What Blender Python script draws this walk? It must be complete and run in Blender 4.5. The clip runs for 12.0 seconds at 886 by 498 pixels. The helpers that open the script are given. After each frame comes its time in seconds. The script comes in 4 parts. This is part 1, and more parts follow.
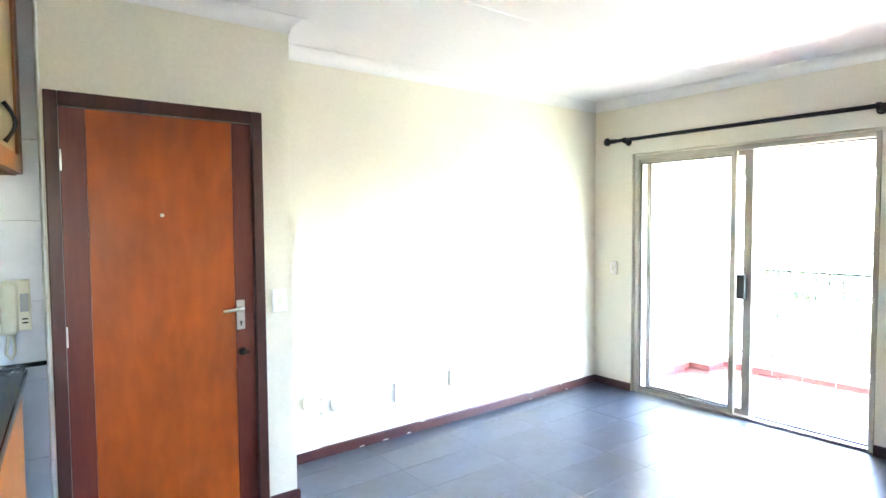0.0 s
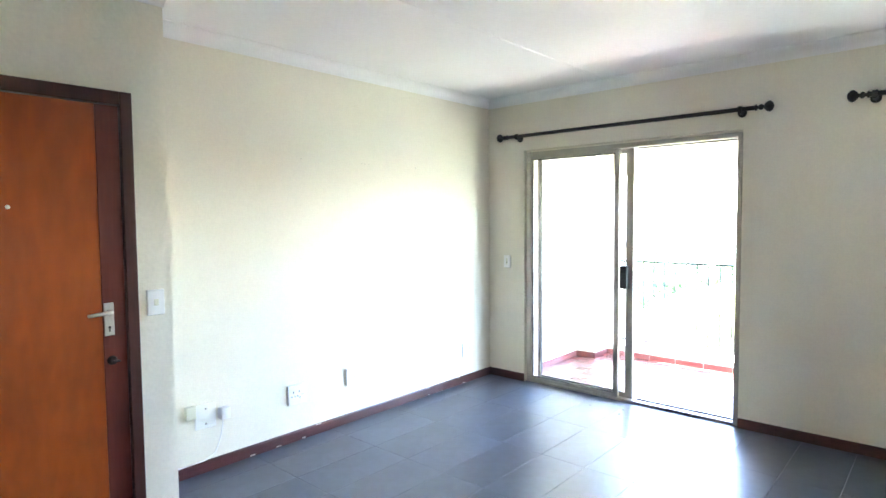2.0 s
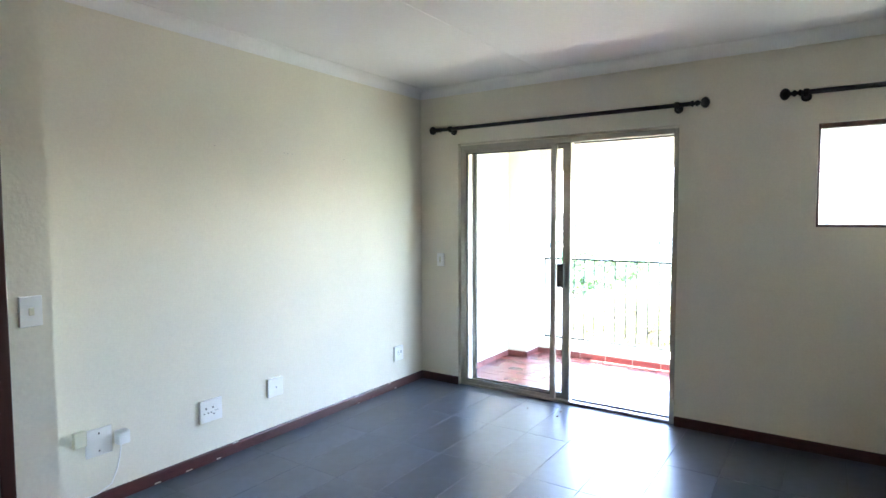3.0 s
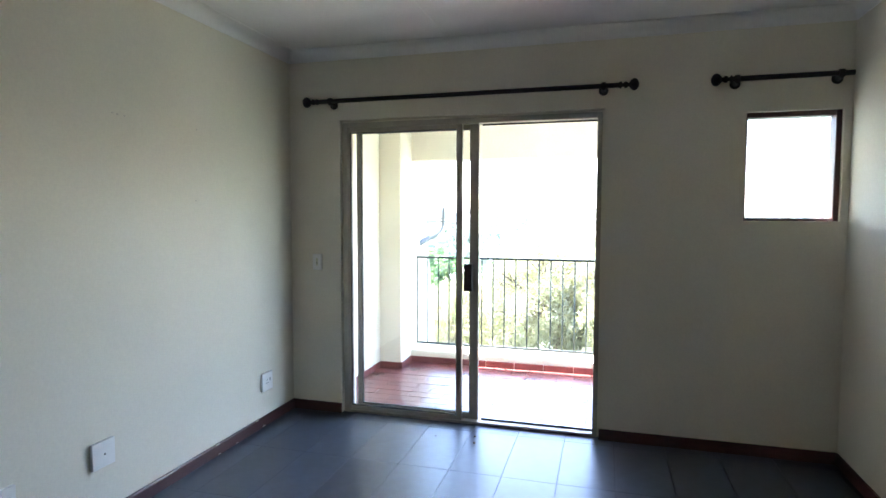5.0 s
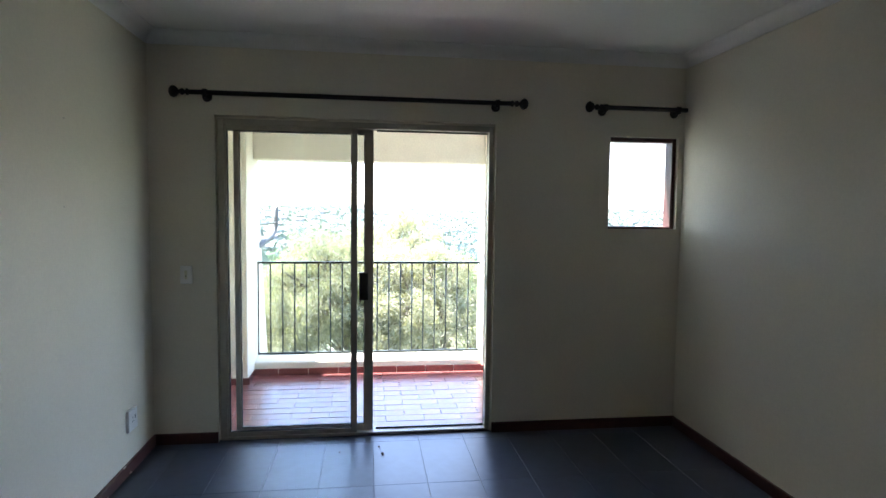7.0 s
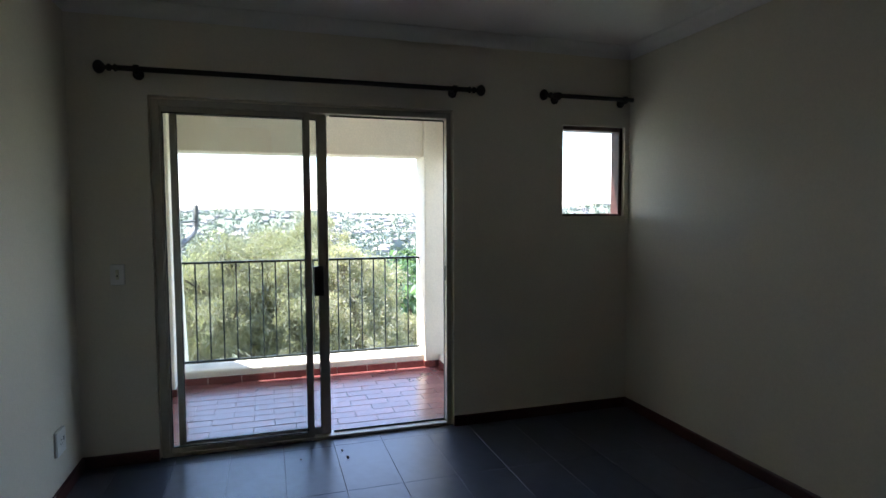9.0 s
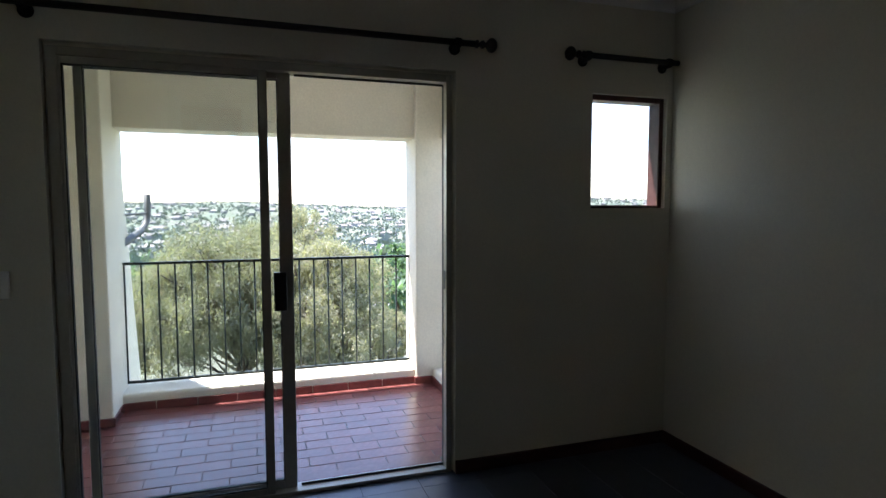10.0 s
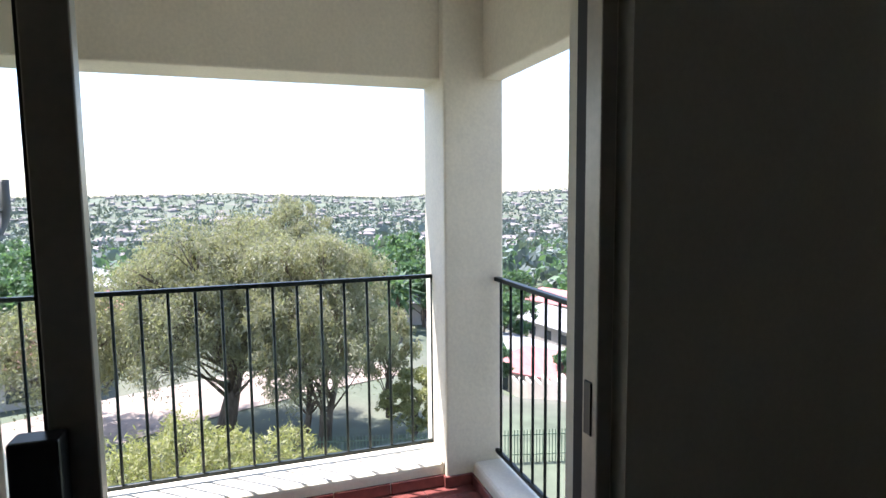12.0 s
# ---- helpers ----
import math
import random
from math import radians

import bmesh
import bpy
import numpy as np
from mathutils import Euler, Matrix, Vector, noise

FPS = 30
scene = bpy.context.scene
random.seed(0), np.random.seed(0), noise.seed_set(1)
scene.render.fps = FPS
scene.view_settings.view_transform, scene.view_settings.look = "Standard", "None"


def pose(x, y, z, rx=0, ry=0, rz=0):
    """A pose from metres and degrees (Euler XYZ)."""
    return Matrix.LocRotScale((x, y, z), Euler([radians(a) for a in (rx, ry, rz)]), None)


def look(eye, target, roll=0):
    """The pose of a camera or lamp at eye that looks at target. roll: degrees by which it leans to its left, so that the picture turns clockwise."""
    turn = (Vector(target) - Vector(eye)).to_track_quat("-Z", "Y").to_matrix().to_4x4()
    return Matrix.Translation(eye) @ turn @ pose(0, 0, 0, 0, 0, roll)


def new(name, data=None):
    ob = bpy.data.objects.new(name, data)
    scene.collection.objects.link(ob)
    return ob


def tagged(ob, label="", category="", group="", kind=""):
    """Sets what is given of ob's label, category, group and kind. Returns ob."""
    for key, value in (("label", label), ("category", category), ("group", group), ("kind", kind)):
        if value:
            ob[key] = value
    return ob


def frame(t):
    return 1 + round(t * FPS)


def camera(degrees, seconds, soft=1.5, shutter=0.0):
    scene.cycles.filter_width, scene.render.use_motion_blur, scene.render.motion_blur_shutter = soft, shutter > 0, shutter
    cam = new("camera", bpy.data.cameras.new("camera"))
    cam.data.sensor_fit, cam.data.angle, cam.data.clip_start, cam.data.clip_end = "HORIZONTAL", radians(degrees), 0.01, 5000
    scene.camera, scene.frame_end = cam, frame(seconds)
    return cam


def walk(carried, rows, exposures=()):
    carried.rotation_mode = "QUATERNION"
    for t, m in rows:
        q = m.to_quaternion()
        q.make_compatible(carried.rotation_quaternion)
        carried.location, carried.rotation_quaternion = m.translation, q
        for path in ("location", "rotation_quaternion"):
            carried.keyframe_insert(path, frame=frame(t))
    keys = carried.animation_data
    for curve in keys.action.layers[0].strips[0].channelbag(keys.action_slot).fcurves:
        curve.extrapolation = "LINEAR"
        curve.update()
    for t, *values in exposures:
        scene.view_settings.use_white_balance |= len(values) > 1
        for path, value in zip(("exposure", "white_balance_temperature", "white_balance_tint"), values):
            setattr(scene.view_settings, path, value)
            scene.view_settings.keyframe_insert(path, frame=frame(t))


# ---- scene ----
cam = camera(75.4, 12.0, shutter=0.0)
PATH = [
    (0, (0.625, 1.394, 1.546), (1.845, 2.976, 1.449), -0.4),
    (0.5, (0.622, 1.387, 1.543), (1.886, 2.934, 1.444), -0.5),
    (1, (0.62, 1.38, 1.552), (1.943, 2.876, 1.444), -0.5),
    (1.5, (0.625, 1.417, 1.542), (2.037, 2.829, 1.432), -0.5),
    (2, (0.664, 1.472, 1.524), (2.154, 2.801, 1.415), -0.5),
    (2.5, (0.726, 1.587, 1.511), (2.309, 2.805, 1.397), -0.3),
    (3, (0.835, 1.703, 1.506), (2.489, 2.822, 1.389), -0.2),
    (3.5, (0.942, 1.913, 1.478), (2.686, 2.885, 1.366), -0.1),
    (5.5, (1.34, 2.793, 1.468), (3.301, 3.166, 1.338), 0.2),
    (6, (1.326, 3.025, 1.489), (3.315, 3.193, 1.356), 0.3),
    (6.5, (1.3, 3.257, 1.549), (3.294, 3.214, 1.406), 0.5),
    (7, (1.252, 3.444, 1.541), (3.231, 3.186, 1.406), 0.7),
    (9, (1.444, 3.78, 1.456), (3.352, 3.196, 1.328), -0.2),
    (9.5, (1.837, 3.708, 1.452), (3.733, 3.09, 1.303), 0.1),
    (10, (2.264, 3.592, 1.438), (4.158, 2.966, 1.288), -0.0),
    (10.5, (2.794, 3.492, 1.428), (4.684, 2.856, 1.274), 0.0),
    (11, (3.309, 3.369, 1.412), (5.198, 2.734, 1.248), -0.3),
    (11.5, (3.794, 3.294, 1.406), (5.682, 2.658, 1.232), -0.4),
    (12, (4.269, 3.196, 1.429), (6.158, 2.565, 1.243), -0.6),
]
EXPOSURES = [(t, stops, 6250 if t < 2 else 6120 if t < 8 else 6200, 18) for t, stops in ((0.0, 7.1), (1.0, 6.95), (2.0, 6.35), (2.5, 5.95), (3.0, 5.5), (3.7, 5.1), (5.3, 4.3), (6.0, 3.95), (6.5, 3.8), (7.0, 3.6), (9.0, 2.68), (9.5, 2.44), (10.5, 2.08), (12.0, 1.68))]
walk(cam, [(t, look(eye, target, roll)) for t, eye, target, roll in PATH], EXPOSURES)

# ---- light ----
SUN_FROM = Vector((0.26, 0.32, 1.0)).normalized()
world = bpy.data.worlds.new("sky")
scene.world = world
world.use_nodes = True
wn = world.node_tree
sky = wn.nodes.new("ShaderNodeTexSky")
sky.sky_type = "NISHITA"
sky.sun_disc = False
sky.sun_elevation = math.asin(SUN_FROM.z)
sky.sun_rotation = math.atan2(SUN_FROM.x, SUN_FROM.y)
sky.dust_density = 0.8
sky.air_density = 1.0
wn.nodes["Background"].inputs[1].default_value = 0.15
wn.links.new(sky.outputs[0], wn.nodes["Background"].inputs[0])
sun = new("sun", bpy.data.lights.new("sun", "SUN"))
sun.data.energy = 5.0
sun.data.angle = radians(0.53)
sun.data.color = (1.0, 0.96, 0.9)
sun.matrix_world = look(SUN_FROM * 50, (0, 0, 0))


# ---- materials ----
def material(name, colour, rough=0.6, metal=0.0, grain=40.0, amount=0.12, bump=0.15, big=1.5, big_amount=0.08, rnd=0.0, stretch=(1, 1, 1), spec=0.5, bump_scale=None, depth=0.01):
    """A surface with two scales of variation in tone, a fine relief, and a little variation from object to object."""
    m = bpy.data.materials.new(name)
    m.use_nodes = True
    n, l = m.node_tree.nodes, m.node_tree.links
    b = n["Principled BSDF"]
    b.inputs["Roughness"].default_value = rough
    b.inputs["Metallic"].default_value = metal
    b.inputs["Specular IOR Level"].default_value = spec
    co = n.new("ShaderNodeTexCoord")
    mp = n.new("ShaderNodeMapping")
    mp.inputs["Scale"].default_value = stretch
    l.new(co.outputs["Object"], mp.inputs["Vector"])
    value = None
    for scale, amt in ((grain, amount), (big, big_amount)):
        t = n.new("ShaderNodeTexNoise")
        t.inputs["Scale"].default_value = scale
        t.inputs["Detail"].default_value = 5
        l.new(mp.outputs[0], t.inputs["Vector"])
        r = n.new("ShaderNodeMapRange")
        r.inputs["From Min"].default_value, r.inputs["From Max"].default_value = 0.3, 0.7
        r.inputs["To Min"].default_value, r.inputs["To Max"].default_value = 1 - amt, 1 + amt
        l.new(t.outputs["Fac"], r.inputs["Value"])
        if value is None:
            value = r.outputs[0]
        else:
            mu = n.new("ShaderNodeMath")
            mu.operation = "MULTIPLY"
            l.new(value, mu.inputs[0])
            l.new(r.outputs[0], mu.inputs[1])
            value = mu.outputs[0]
    if rnd:
        oi = n.new("ShaderNodeObjectInfo")
        r = n.new("ShaderNodeMapRange")
        r.inputs["To Min"].default_value, r.inputs["To Max"].default_value = 1 - rnd, 1 + rnd
        l.new(oi.outputs["Random"], r.inputs["Value"])
        mu = n.new("ShaderNodeMath")
        mu.operation = "MULTIPLY"
        l.new(value, mu.inputs[0])
        l.new(r.outputs[0], mu.inputs[1])
        value = mu.outputs[0]
    sc = n.new("ShaderNodeVectorMath")
    sc.operation = "SCALE"
    sc.inputs[0].default_value = colour
    l.new(value, sc.inputs["Scale"])
    l.new(sc.outputs[0], b.inputs["Base Color"])
    if bump:
        t = n.new("ShaderNodeTexNoise")
        t.inputs["Scale"].default_value = bump_scale or grain
        t.inputs["Detail"].default_value = 3
        l.new(mp.outputs[0], t.inputs["Vector"])
        bp = n.new("ShaderNodeBump")
        bp.inputs["Strength"].default_value = bump
        bp.inputs["Distance"].default_value = depth
        l.new(t.outputs["Fac"], bp.inputs["Height"])
        l.new(bp.outputs[0], b.inputs["Normal"])
    return m


def glass_material(name):
    m = bpy.data.materials.new(name)
    m.use_nodes = True
    n, l = m.node_tree.nodes, m.node_tree.links
    n.remove(n["Principled BSDF"])
    tr, gl, lw, pw, ma, mx = (n.new(k) for k in ("ShaderNodeBsdfTransparent", "ShaderNodeBsdfGlossy", "ShaderNodeLayerWeight", "ShaderNodeMath", "ShaderNodeMath", "ShaderNodeMixShader"))
    tr.inputs[0].default_value = (0.96, 0.975, 0.97, 1)
    gl.inputs["Roughness"].default_value = 0.01
    lw.inputs[0].default_value = 0.5
    pw.operation, ma.operation = "POWER", "MULTIPLY_ADD"
    pw.inputs[1].default_value = 5.0
    ma.inputs[1].default_value, ma.inputs[2].default_value = 0.96, 0.04
    l.new(lw.outputs["Facing"], pw.inputs[0])
    l.new(pw.outputs[0], ma.inputs[0])
    l.new(ma.outputs[0], mx.inputs[0])
    l.new(tr.outputs[0], mx.inputs[1])
    l.new(gl.outputs[0], mx.inputs[2])
    l.new(mx.outputs[0], n["Material Output"].inputs[0])
    return m


def leaf_material(name, colour, vary=0.35, scale=0.8, through_amount=0.45):
    m = material(name, colour, rough=0.55, grain=scale * 6, amount=vary, big=scale, big_amount=vary * 0.7, bump=0)
    n, l = m.node_tree.nodes, m.node_tree.links
    b = n["Principled BSDF"]
    t = n.new("ShaderNodeBsdfTranslucent")
    t.inputs[0].default_value = (colour[0] * 1.3, colour[1] * 1.4, colour[2] * 0.8, 1)
    mx = n.new("ShaderNodeMixShader")
    mx.inputs[0].default_value = through_amount
    l.new(b.outputs[0], mx.inputs[1])
    l.new(t.outputs[0], mx.inputs[2])
    l.new(mx.outputs[0], n["Material Output"].inputs[0])
    return m


M = {}
M["plaster"] = material("cream_wall_paint", (0.775, 0.725, 0.605), 0.62, grain=90, amount=0.03, big=1.2, big_amount=0.04, bump=0.22, bump_scale=70, depth=0.003)
M["rough_plaster"] = material("stippled_wall_paint", (0.775, 0.725, 0.60), 0.6, grain=60, amount=0.03, big=1.5, big_amount=0.04, bump=0.35, bump_scale=55, depth=0.0045)
M["ceiling"] = material("white_ceiling_paint", (0.84, 0.83, 0.81), 0.8, grain=50, amount=0.02, big=0.8, big_amount=0.03, bump=0.1, depth=0.003)
M["outside_plaster"] = material("balcony_wall_paint", (0.80, 0.74, 0.61), 0.75, grain=60, amount=0.05, big=2.0, big_amount=0.07, bump=0.3, bump_scale=30, depth=0.005)
M["floor_tile"] = material("slate_grey_tile", (0.066, 0.078, 0.106), 0.34, grain=14, amount=0.10, big=2.5, big_amount=0.12, rnd=0.10, bump=0.10, bump_scale=25, depth=0.003)
M["grout"] = material("dark_grout", (0.050, 0.055, 0.066), 0.9, grain=80, amount=0.2)
M["red_tile"] = material("red_quarry_tile", (0.195, 0.062, 0.055), 0.25, grain=30, amount=0.14, big=2.0, big_amount=0.14, rnd=0.14, bump=0.15, depth=0.003)
M["red_grout"] = material("red_grout", (0.115, 0.042, 0.037), 0.8, grain=60, amount=0.3, big=3.5, big_amount=0.5)
M["skirting"] = material("mahogany_skirting", (0.066, 0.018, 0.016), 0.38, grain=25, amount=0.25, big=3, big_amount=0.15, stretch=(1, 1, 6), bump=0.08, depth=0.002)
M["chip"] = material("bare_plaster_chip", (0.62, 0.57, 0.5), 0.9, bump=0.2)
M["dark_wood"] = material("dark_stained_timber", (0.060, 0.016, 0.010), 0.36, grain=12, amount=0.14, big=2, big_amount=0.2, stretch=(6, 6, 0.5), bump=0.12, depth=0.002)
M["stile_wood"] = material("red_brown_timber", (0.135, 0.026, 0.014), 0.36, grain=12, amount=0.12, big=2, big_amount=0.15, stretch=(6, 6, 0.5), bump=0.08, depth=0.002)
M["door_wood"] = material("orange_varnished_veneer", (0.345, 0.068, 0.008), 0.32, grain=9, amount=0.10, big=2.2, big_amount=0.20, stretch=(2.2, 2.2, 0.9), bump=0.05, depth=0.002)
M["cab_wood"] = material("honey_oak", (0.35, 0.122, 0.032), 0.38, grain=14, amount=0.2, stretch=(5, 5, 0.5), bump=0.08, depth=0.002)
M["cab_panel"] = material("pale_cabinet_panel", (0.50, 0.36, 0.18), 0.45, grain=14, amount=0.12, stretch=(5, 5, 0.5), bump=0.03)
M["granite"] = material("black_granite", (0.014, 0.016, 0.017), 0.15, grain=120, amount=0.5, bump=0.0)
M["wall_tile"] = material("pale_marbled_wall_tile", (0.66, 0.67, 0.70), 0.22, grain=6, amount=0.06, big=2.5, big_amount=0.06, rnd=0.02, bump=0.02)
M["wall_grout"] = material("pale_grout", (0.55, 0.55, 0.55), 0.9, bump=0.1)
M["ivory"] = material("ivory_plastic", (0.72, 0.70, 0.55), 0.35, grain=20, amount=0.02, bump=0)
M["white_plastic"] = material("white_plastic", (0.86, 0.85, 0.82), 0.3, grain=20, amount=0.02, bump=0)
M["grey_plastic"] = material("grey_plastic", (0.35, 0.36, 0.36), 0.4, grain=20, amount=0.03, bump=0)
M["black_plastic"] = material("black_plastic", (0.012, 0.012, 0.013), 0.4, grain=30, amount=0.1, bump=0)
M["slot"] = material("dark_slot", (0.02, 0.02, 0.02), 0.8, bump=0)
M["steel"] = material("satin_steel", (0.62, 0.60, 0.56), 0.32, metal=1.0, grain=80, amount=0.06, bump=0.03)
M["alu"] = material("bronze_grey_aluminium", (0.44, 0.405, 0.34), 0.42, metal=0.35, grain=60, amount=0.06, bump=0.03)
M["seal"] = material("black_rubber_seal", (0.015, 0.015, 0.015), 0.7, bump=0)
M["window_wood"] = material("brown_window_frame", (0.075, 0.028, 0.024), 0.45, grain=20, amount=0.2, bump=0.05)
M["iron"] = material("black_wrought_iron", (0.020, 0.016, 0.015), 0.5, metal=0.3, grain=60, amount=0.3, bump=0.1, depth=0.001)
M["rail"] = material("dark_green_enamel", (0.010, 0.018, 0.014), 0.42, metal=0.0, spec=0.3, grain=60, amount=0.25, bump=0.1, depth=0.001)
M["pipe"] = material("weathered_grey_pipe", (0.085, 0.09, 0.09), 0.55, metal=0.1, grain=20, amount=0.2, bump=0.05)
M["glass"] = glass_material("clear_pane")
M["bark"] = material("grey_brown_bark", (0.11, 0.085, 0.065), 0.9, grain=10, amount=0.35, big=2, big_amount=0.3, stretch=(1, 1, 0.3), bump=0.5, depth=0.03)
M["gum_leaf"] = leaf_material("olive_gum_leaves", (0.245, 0.24, 0.165), vary=0.35, scale=0.45)
M["bush_leaf"] = leaf_material("yellow_green_leaves", (0.26, 0.26, 0.12), vary=0.45, scale=0.7)
M["green_leaf"] = leaf_material("fresh_green_leaves", (0.10, 0.165, 0.090), vary=0.4, scale=0.12)
# Far foliage is paler and bluer: aerial haze is mixed into its colour.
M["far_leaf"] = leaf_material("hazed_hillside_foliage", (0.105, 0.135, 0.120), vary=0.35, scale=0.02, through_amount=0.2)
M["far_house"] = material("distant_house_walls", (0.25, 0.245, 0.245), 0.9, grain=0.05, amount=0.3, big=0.012, big_amount=0.25, bump=0)
M["far_roof"] = material("distant_roofs", (0.19, 0.17, 0.16), 0.8, grain=0.05, amount=0.45, big=0.012, big_amount=0.3, bump=0)
M["pink_roof"] = material("faded_red_roof_tiles", (0.34, 0.14, 0.13), 0.8, grain=3, amount=0.15, big=0.5, big_amount=0.15, stretch=(1, 4, 1), bump=0.4, bump_scale=5, depth=0.05)
M["grey_roof"] = material("pale_grey_roof_sheets", (0.30, 0.30, 0.30), 0.6, grain=3, amount=0.1, big=0.4, big_amount=0.12, bump=0.2)
M["house_wall"] = material("white_house_wall", (0.42, 0.38, 0.34), 0.85, grain=3, amount=0.06, big=0.5, big_amount=0.1, bump=0.1)
M["dark_pane"] = material("dark_house_window", (0.03, 0.04, 0.05), 0.12, bump=0)
M["fence"] = material("green_steel_palisade", (0.10, 0.14, 0.09), 0.6, bump=0)
M["paving"] = material("pinkish_paving", (0.30, 0.24, 0.20), 0.9, grain=4, amount=0.12, big=0.3, big_amount=0.15, bump=0.1)


def ground_material():
    m = material("grass_and_veld", (0.088, 0.110, 0.070), 0.95, grain=0.9, amount=0.25, big=0.06, big_amount=0.35, bump=0.4, bump_scale=4, depth=0.05)
    n, l = m.node_tree.nodes, m.node_tree.links
    b = n["Principled BSDF"]
    grass = b.inputs["Base Color"].links[0].from_socket
    co = n.new("ShaderNodeTexCoord")
    t = n.new("ShaderNodeTexNoise")
    t.inputs["Scale"].default_value = 0.035
    t.inputs["Detail"].default_value = 6
    l.new(co.outputs["Object"], t.inputs["Vector"])
    r = n.new("ShaderNodeMapRange")
    r.inputs["From Min"].default_value, r.inputs["From Max"].default_value = 0.5, 0.62
    l.new(t.outputs["Fac"], r.inputs["Value"])
    mx = n.new("ShaderNodeMix")
    mx.data_type = "RGBA"
    mx.inputs["B"].default_value = (0.12, 0.118, 0.09, 1)
    l.new(r.outputs[0], mx.inputs["Factor"])
    l.new(grass, mx.inputs["A"])
    l.new(mx.outputs["Result"], b.inputs["Base Color"])
    return m


M["ground"] = ground_material()


# ---- building blocks ----
def box(bm, x0, x1, y0, y1, z0, z1, bevel=0.0, segments=1):
    m = Matrix.LocRotScale(((x0 + x1) / 2, (y0 + y1) / 2, (z0 + z1) / 2), None, (x1 - x0, y1 - y0, z1 - z0))
    made = bmesh.ops.create_cube(bm, size=1, matrix=m)["verts"]
    if bevel:
        edges = list({e for v in made for e in v.link_edges})
        bmesh.ops.bevel(bm, geom=edges, offset=bevel, segments=segments, affect="EDGES", profile=0.5)


def tube(bm, points, radii, sides=10):
    """A round bar through the points, with a radius for each."""
    points = [Vector(p) for p in points]
    rings = []
    for i, p in enumerate(points):
        d = (points[min(i + 1, len(points) - 1)] - points[max(i - 1, 0)]).normalized()
        a = d.orthogonal().normalized() if i == 0 else (last - d * last.dot(d)).normalized()
        last = a
        c = d.cross(a)
        rings.append([bm.verts.new(p + radii[i] * (math.cos(k * math.tau / sides) * a + math.sin(k * math.tau / sides) * c)) for k in range(sides)])
    for r0, r1 in zip(rings, rings[1:]):
        for k in range(sides):
            bm.faces.new((r0[k], r0[(k + 1) % sides], r1[(k + 1) % sides], r1[k]))
    bm.faces.new(rings[0][::-1])
    bm.faces.new(rings[-1])


def lathe(bm, centre, axis, profile, sides=20):
    """A turned body: (distance along the axis, radius) pairs."""
    axis = Vector(axis)
    tube(bm, [Vector(centre) + axis * d for d, r in profile], [max(r, 0.0005) for d, r in profile], sides)


def prism(bm, outline, start, end, out, mitre=(0, 0)):
    """A straight moulding from start to end; outline: (distance out from the wall, height) pairs; mitre 1 cuts an end for an outside corner."""
    out = Vector(out)
    along = (Vector(end) - Vector(start)).normalized()
    a = [bm.verts.new(Vector(start) + out * d - along * d * mitre[0] + Vector((0, 0, z))) for d, z in outline]
    b = [bm.verts.new(Vector(end) + out * d + along * d * mitre[1] + Vector((0, 0, z))) for d, z in outline]
    k = len(outline)
    for i in range(k):
        bm.faces.new((a[i], a[(i + 1) % k], b[(i + 1) % k], b[i]))
    bm.faces.new(a[::-1])
    bm.faces.new(b)


def finish(name, bm, mat, base=(0, 0, 0), smooth=False):
    bmesh.ops.translate(bm, verts=bm.verts, vec=-Vector(base))
    bmesh.ops.recalc_face_normals(bm, faces=bm.faces)
    me = bpy.data.meshes.new(name)
    bm.to_mesh(me)
    bm.free()
    me.materials.append(M[mat])
    if smooth:
        for p in me.polygons:
            p.use_smooth = True
    ob = new(name, me)
    ob.location = base
    return ob


def thing(name, base, label, category, group="", kind=""):
    ob = new(name)
    ob.location = base
    ob.empty_display_size = 0.1
    return tagged(ob, label, category, group, kind)


def part(parent, name, bm, mat, label="", smooth=False, at=None):
    """A part built in world coordinates and hung under its thing."""
    base = Vector(at) if at else parent.matrix_basis.translation
    ob = finish(name, bm, mat, base, smooth)
    ob.parent = parent
    holder, total = parent, Vector((0, 0, 0))
    while holder:
        total += holder.location
        holder = holder.parent
    ob.location = Vector(base) - total
    return tagged(ob, label) if label else ob


def boxes(*items, bevel=0.0, segments=1):
    bm = bmesh.new()
    for b in items:
        box(bm, *b, bevel=bevel, segments=segments)
    return bm


def structure(name, bm, mat, label, category, smooth=False):
    return tagged(finish(name, bm, mat, smooth=smooth), label, category, kind="structure")


# ---- the shell of the room ----
XW, XO = 5.085, 5.315           # balcony wall, inside and outside face
YL, YR = 4.815, 1.240           # long wall and short wall
YD = 4.36                       # wall with the front door
CEIL = 2.625
DY0, DY1, DZ = 2.603, 4.406, 2.11   # sliding door frame
PY0, PY1, PZ, XS = 2.590, 4.416, 2.127, 5.127   # plaster opening round it and depth of the reveal
WY0, WY1, WZ0, WZ1 = 1.280, 1.782, 1.425, 2.065   # small window
BACK_X, BACK_Y = -2.6, -1.6
FX0, FX1, FZ = 0.783, 1.720, 2.115   # front door frame, outside size
KW0, KW1, KZ0, KZ1 = 0.0, 0.66, 1.20, 2.05   # unseen window behind the walk, added to light the entrance end
NIB = 2.4                       # where the short wall begins

